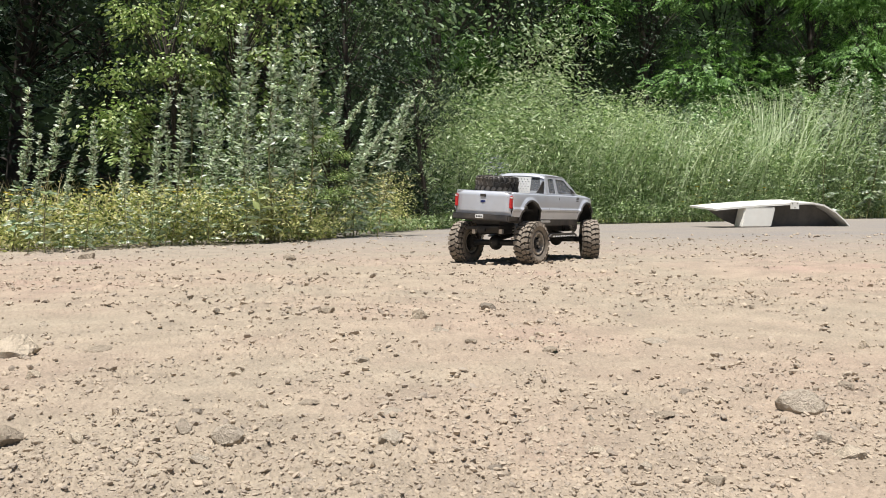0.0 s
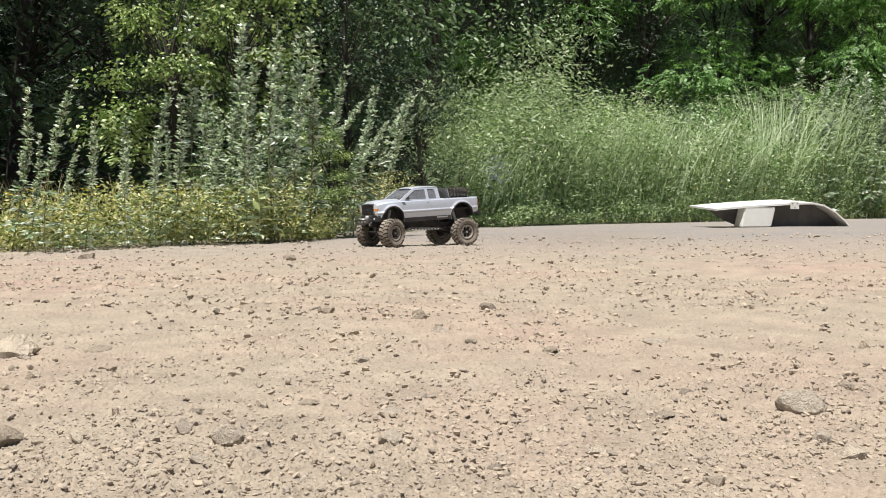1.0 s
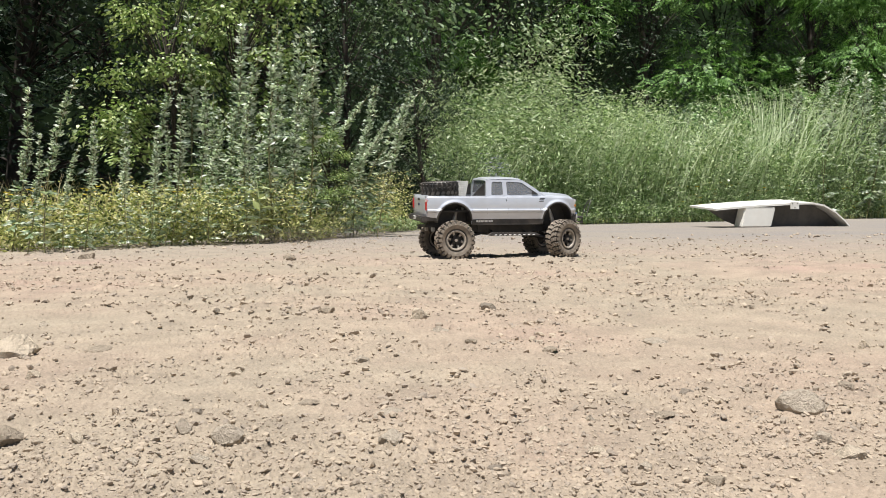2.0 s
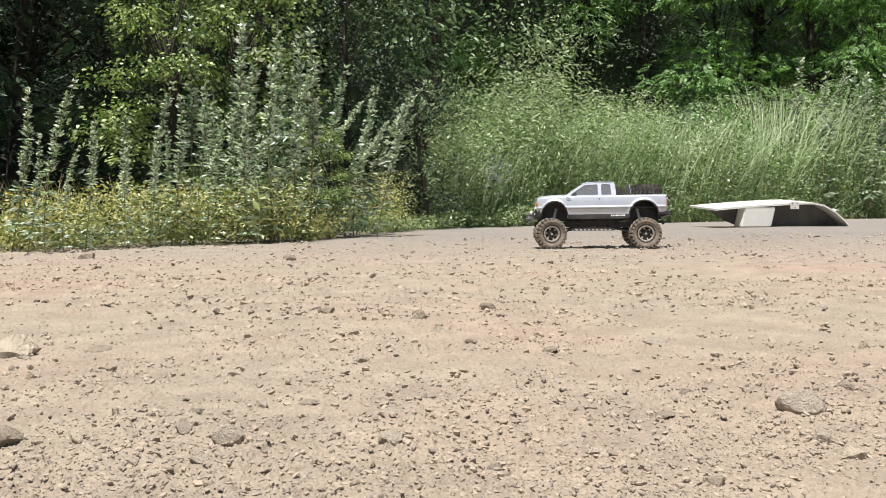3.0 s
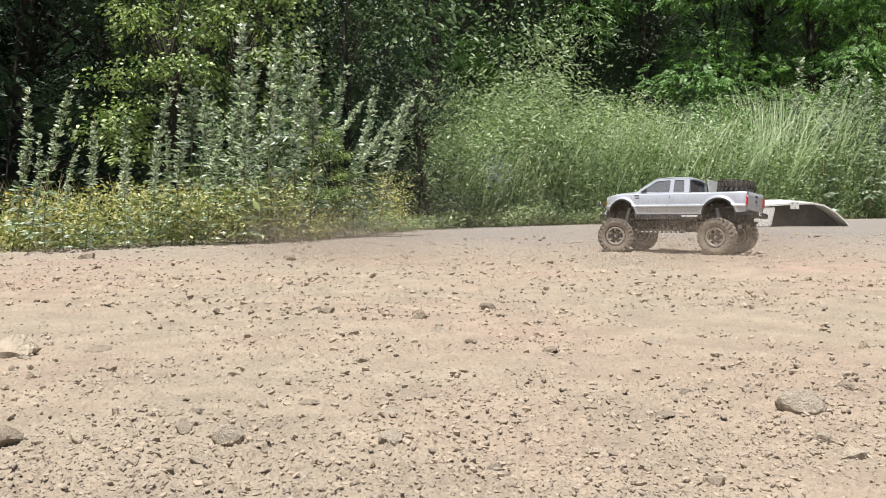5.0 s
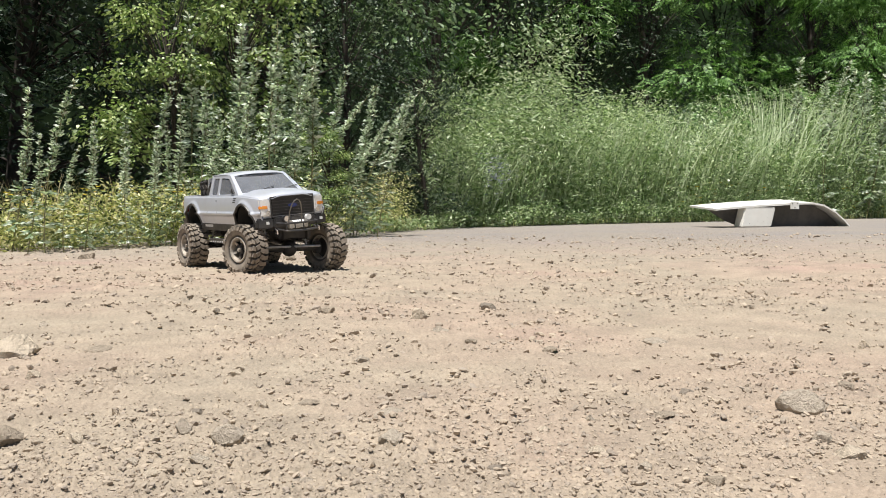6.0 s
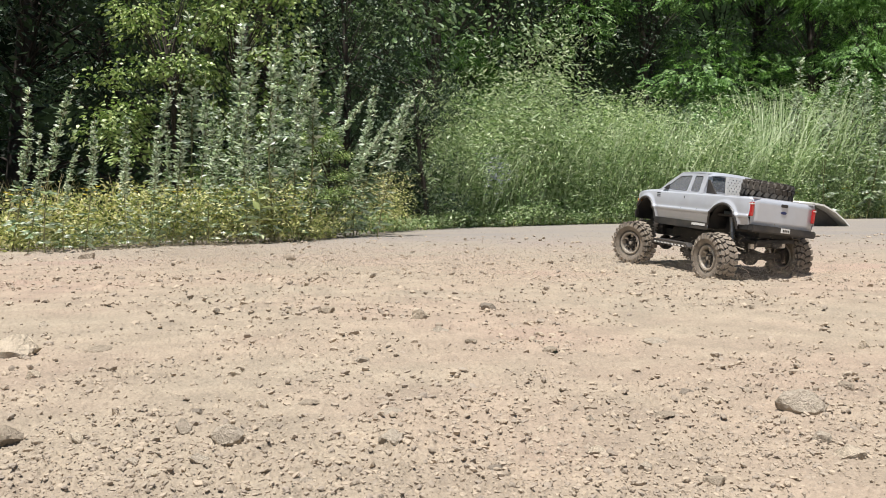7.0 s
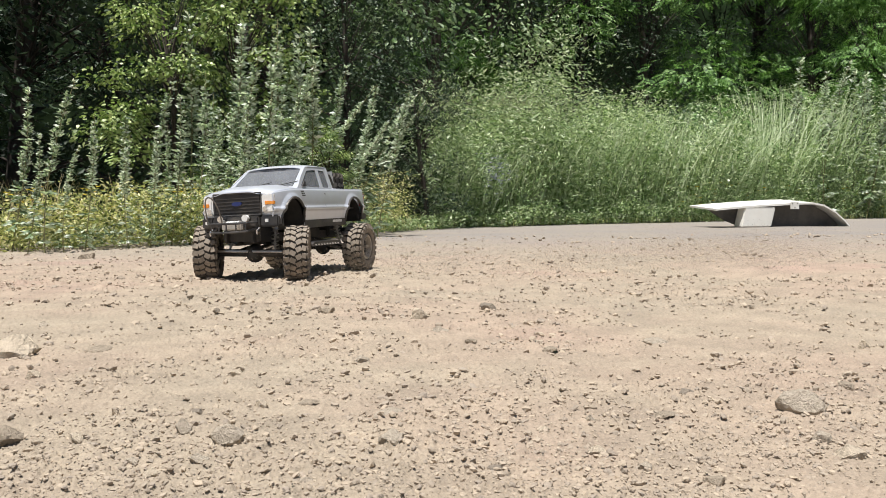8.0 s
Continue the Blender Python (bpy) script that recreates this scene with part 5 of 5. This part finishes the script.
# seconds, place on the ground, heading, lean of the body to its right, dip of its nose; sink and pitch of the whole truck in a hollow
DRIVE = (
    (0.00, 0.235, 2.273, 54.3, 3.4, 0.7, 0.000, 0.0),
    (0.20, 0.470, 2.686, 78.2, 2.6, -0.1, 0.000, 0.0),
    (0.50, 0.514, 3.138, 117.4, 4.3, -0.4, 0.000, 0.0),
    (0.80, 0.179, 3.355, 171.1, 3.6, 0.0, 0.000, 0.0),
    (1.00, -0.103, 3.324, 211.2, 0.2, 3.0, 0.000, 0.0),
    (1.20, -0.321, 3.277, 250.6, 1.5, -0.5, 0.000, 0.0),
    (1.50, -0.370, 2.907, 301.7, 4.4, -1.9, 0.000, 0.0),
    (1.70, -0.202, 2.702, 331.6, 1.2, -1.7, 0.000, 0.0),
    (1.95, 0.080, 2.500, 365.0, 3.0, 0.0, 0.000, 0.0),
    (2.20, 0.420, 2.440, 404.0, 3.0, 0.0, 0.000, 0.0),
    (2.45, 0.700, 2.530, 446.0, 3.0, 0.0, 0.000, 0.0),
    (2.65, 0.810, 2.720, 478.0, 2.0, 0.0, 0.000, 0.0),
    (2.80, 0.779, 2.903, 503.3, 0.2, -0.3, 0.000, 0.0),
    (3.00, 0.545, 3.008, 535.0, 3.8, 0.4, 0.000, 0.0),
    (3.20, 0.254, 3.020, 563.3, 2.4, 1.2, 0.000, 0.0),
    (3.50, -0.125, 2.841, 612.4, 5.5, 0.6, 0.000, 0.0),
    (3.80, -0.196, 2.389, 666.5, 5.1, -1.1, 0.000, 0.0),
    (4.00, -0.065, 2.168, 699.9, 3.0, 2.0, 0.000, 0.0),
    (4.20, 0.174, 2.019, 730.0, 3.6, 1.1, 0.000, 0.0),
    (4.50, 0.578, 2.160, 779.3, 4.8, 0.6, 0.000, 0.0),
    (4.70, 0.735, 2.365, 813.6, 4.8, -1.6, 0.000, 0.0),
    (4.90, 0.770, 2.560, 847.0, 4.0, 0.0, 0.000, 0.0),
    (5.10, 0.640, 2.700, 878.0, 3.5, 0.0, 0.000, 0.0),
    (5.35, 0.280, 2.740, 915.0, 3.0, 0.0, 0.000, 0.0),
    (5.60, -0.170, 2.580, 956.0, 3.0, 0.0, 0.000, 0.0),
    (5.80, -0.434, 2.323, 989.0, 3.2, -0.0, 0.000, 0.0),
    (6.00, -0.447, 2.014, 1026.3, 4.9, 0.7, 0.000, 0.0),
    (6.20, -0.299, 1.777, 1059.5, 5.3, 1.2, 0.000, 0.0),
    (6.50, 0.103, 1.608, 1101.5, 12.5, 2.0, 0.000, 1.2),
    (6.80, 0.512, 1.837, 1152.9, 3.5, 0.0, -0.010, -3.6),
    (7.00, 0.628, 2.007, 1188.5, 6.4, 0.0, -0.013, -4.0),
    (7.20, 0.587, 2.127, 1221.6, 1.6, 0.0, -0.007, -2.2),
    (7.50, 0.290, 2.187, 1266.1, 2.4, 0.8, 0.000, 0.0),
    (7.80, -0.119, 2.040, 1306.5, 3.3, 1.4, 0.000, 0.0),
    (8.00, -0.333, 1.821, 1333.9, 2.5, 0.8, 0.000, 0.0),
)

# ---- dust thrown up by the wheels: rigid clouds of fine grains that rise from the ground and settle ----
DUST = mat_stone("airborne_dust", (0.56, 0.48, 0.39), (0.70, 0.61, 0.51))

DUST.node_tree.nodes["Principled BSDF"].inputs["Alpha"].default_value = 0.4


def dust_puff(seed, wide, deep, tall, grains, size):
    rng = np.random.default_rng(seed)
    p = rng.normal(0, 1, (grains, 3)) * (wide, deep, tall)
    lumps = fbm(p[:, :2] / wide * 2.0, seed, 3) + 0.5 * fbm(p[:, 1:] / tall, seed + 5, 2)
    p = p[lumps + rng.normal(0, 0.4, grains) > -0.1]
    tri = np.array([(0.6, 0, -0.35), (-0.6, 0.1, -0.35), (0, -0.1, 0.6)])
    m = np.zeros((len(p), 4, 4))
    m[:, 0, 0] = m[:, 1, 1] = m[:, 2, 2] = size * rng.uniform(0.6, 1.5, len(p))
    m[:, :3, 3], m[:, 3, 3] = p, 1
    v, f = stamp(tri, ((0, 1, 2),), m)
    ob = new("dust_cloud", fast_mesh("dust_cloud", v, f, DUST))
    return tagged(ob, "thin cloud of pale dust hanging over the earth", "dust", "dust behind the truck", kind="stuff")


def drive_at(t):
    return [float(np.interp(t, [d[0] for d in DRIVE], [d[k] for d in DRIVE])) for k in (1, 2, 3)]


# seconds at which each puff leaves the ground, its thickness
PUFFS = [(0.06 + 0.16 * k, 1.8 if 3.6 < 0.16 * k < 4.7 else 0.45 if 2.9 < 0.16 * k < 3.7 or 6.2 < 0.16 * k < 7.1 else 0.2) for k in range(49)]
clouds = []
for k, (t0, thick) in enumerate(PUFFS):
    x, y, a = drive_at(t0)
    back = radians(a + 180)
    spot = (x + 0.30 * math.cos(back), y + 0.30 * math.sin(back) + 0.02)
    clouds.append((dust_puff(300 + k, 0.15, 0.08, (0.05 if thick > 1 else 0.022) + (0.06 if k % 3 == 0 and thick > 1 else 0), int(30000 * thick), 0.0012), t0, spot))

# ---- what moves ----
STEER = ((0.0, 32), (0.5, 22), (0.8, 10), (1.0, 22), (1.5, 14), (2.0, 26), (2.8, 14), (3.0, 12), (3.2, 26), (3.5, 24), (4.2, 30), (5.0, 24), (6.0, 14), (6.5, 30), (7.2, 18), (7.5, 24), (8.0, 22))


def motions():
    walk(truck, [(t, pose(x, y, z, 0, 0, a) @ pose(0, 0, 0, 0, q, 0)) for t, x, y, a, r, p, z, q in DRIVE])
    up = Matrix.Translation((0, 0, 0.06))
    walk(body, [(t, up @ pose(0, 0, 0, r, p, 0) @ up.inverted()) for t, x, y, a, r, p, z, q in DRIVE])
    times = np.arange(241) / 30.0
    at = [np.interp(times, [d[0] for d in DRIVE], [d[k] for d in DRIVE]) for k in (1, 2)]
    step = np.hypot(np.diff(at[0], prepend=at[0][0]), np.diff(at[1], prepend=at[1][0]))
    spin = np.degrees(np.cumsum(step) / R) * 1.1
    steer = np.interp(times, [s[0] for s in STEER], [s[1] for s in STEER])
    for w, c, s in wheels:
        rows = []
        for t, a, d in zip(times, spin, steer):
            m = pose(c, s * TRACK, R, 0, 0, d if c > 0 else 0) @ pose(0, 0, 0, 0, a, 0)
            rows.append((t, m @ pose(0, 0, 0, 0, 0, 0 if s > 0 else 180)))
        walk(w, rows)

    for cloud, t0, (x, y) in clouds:
        # under the ground, thrown up, drifting to the left as it thins out into the soil again
        rows = [(0.0, pose(x, y, -0.3))] if t0 > 0.15 else []
        rows += [(max(0.0, t0 - 0.1), pose(x, y, -0.3)), (t0 + 0.1, pose(x, y, 0.022)), (t0 + 0.5, pose(x - 0.02, y + 0.04, 0.042, 0, 0, 8)), (t0 + 0.9, pose(x - 0.05, y + 0.09, 0.040, 0, 0, 14)), (t0 + 1.5, pose(x - 0.15, y + 0.14, -0.2, 0, 0, 18))]
        walk(cloud, [r for r in rows if r[0] <= 8.0] + ([(8.0, pose(x - 0.15, y + 0.14, -0.3, 0, 0, 18))] if t0 + 1.5 < 7.9 else []))


motions()
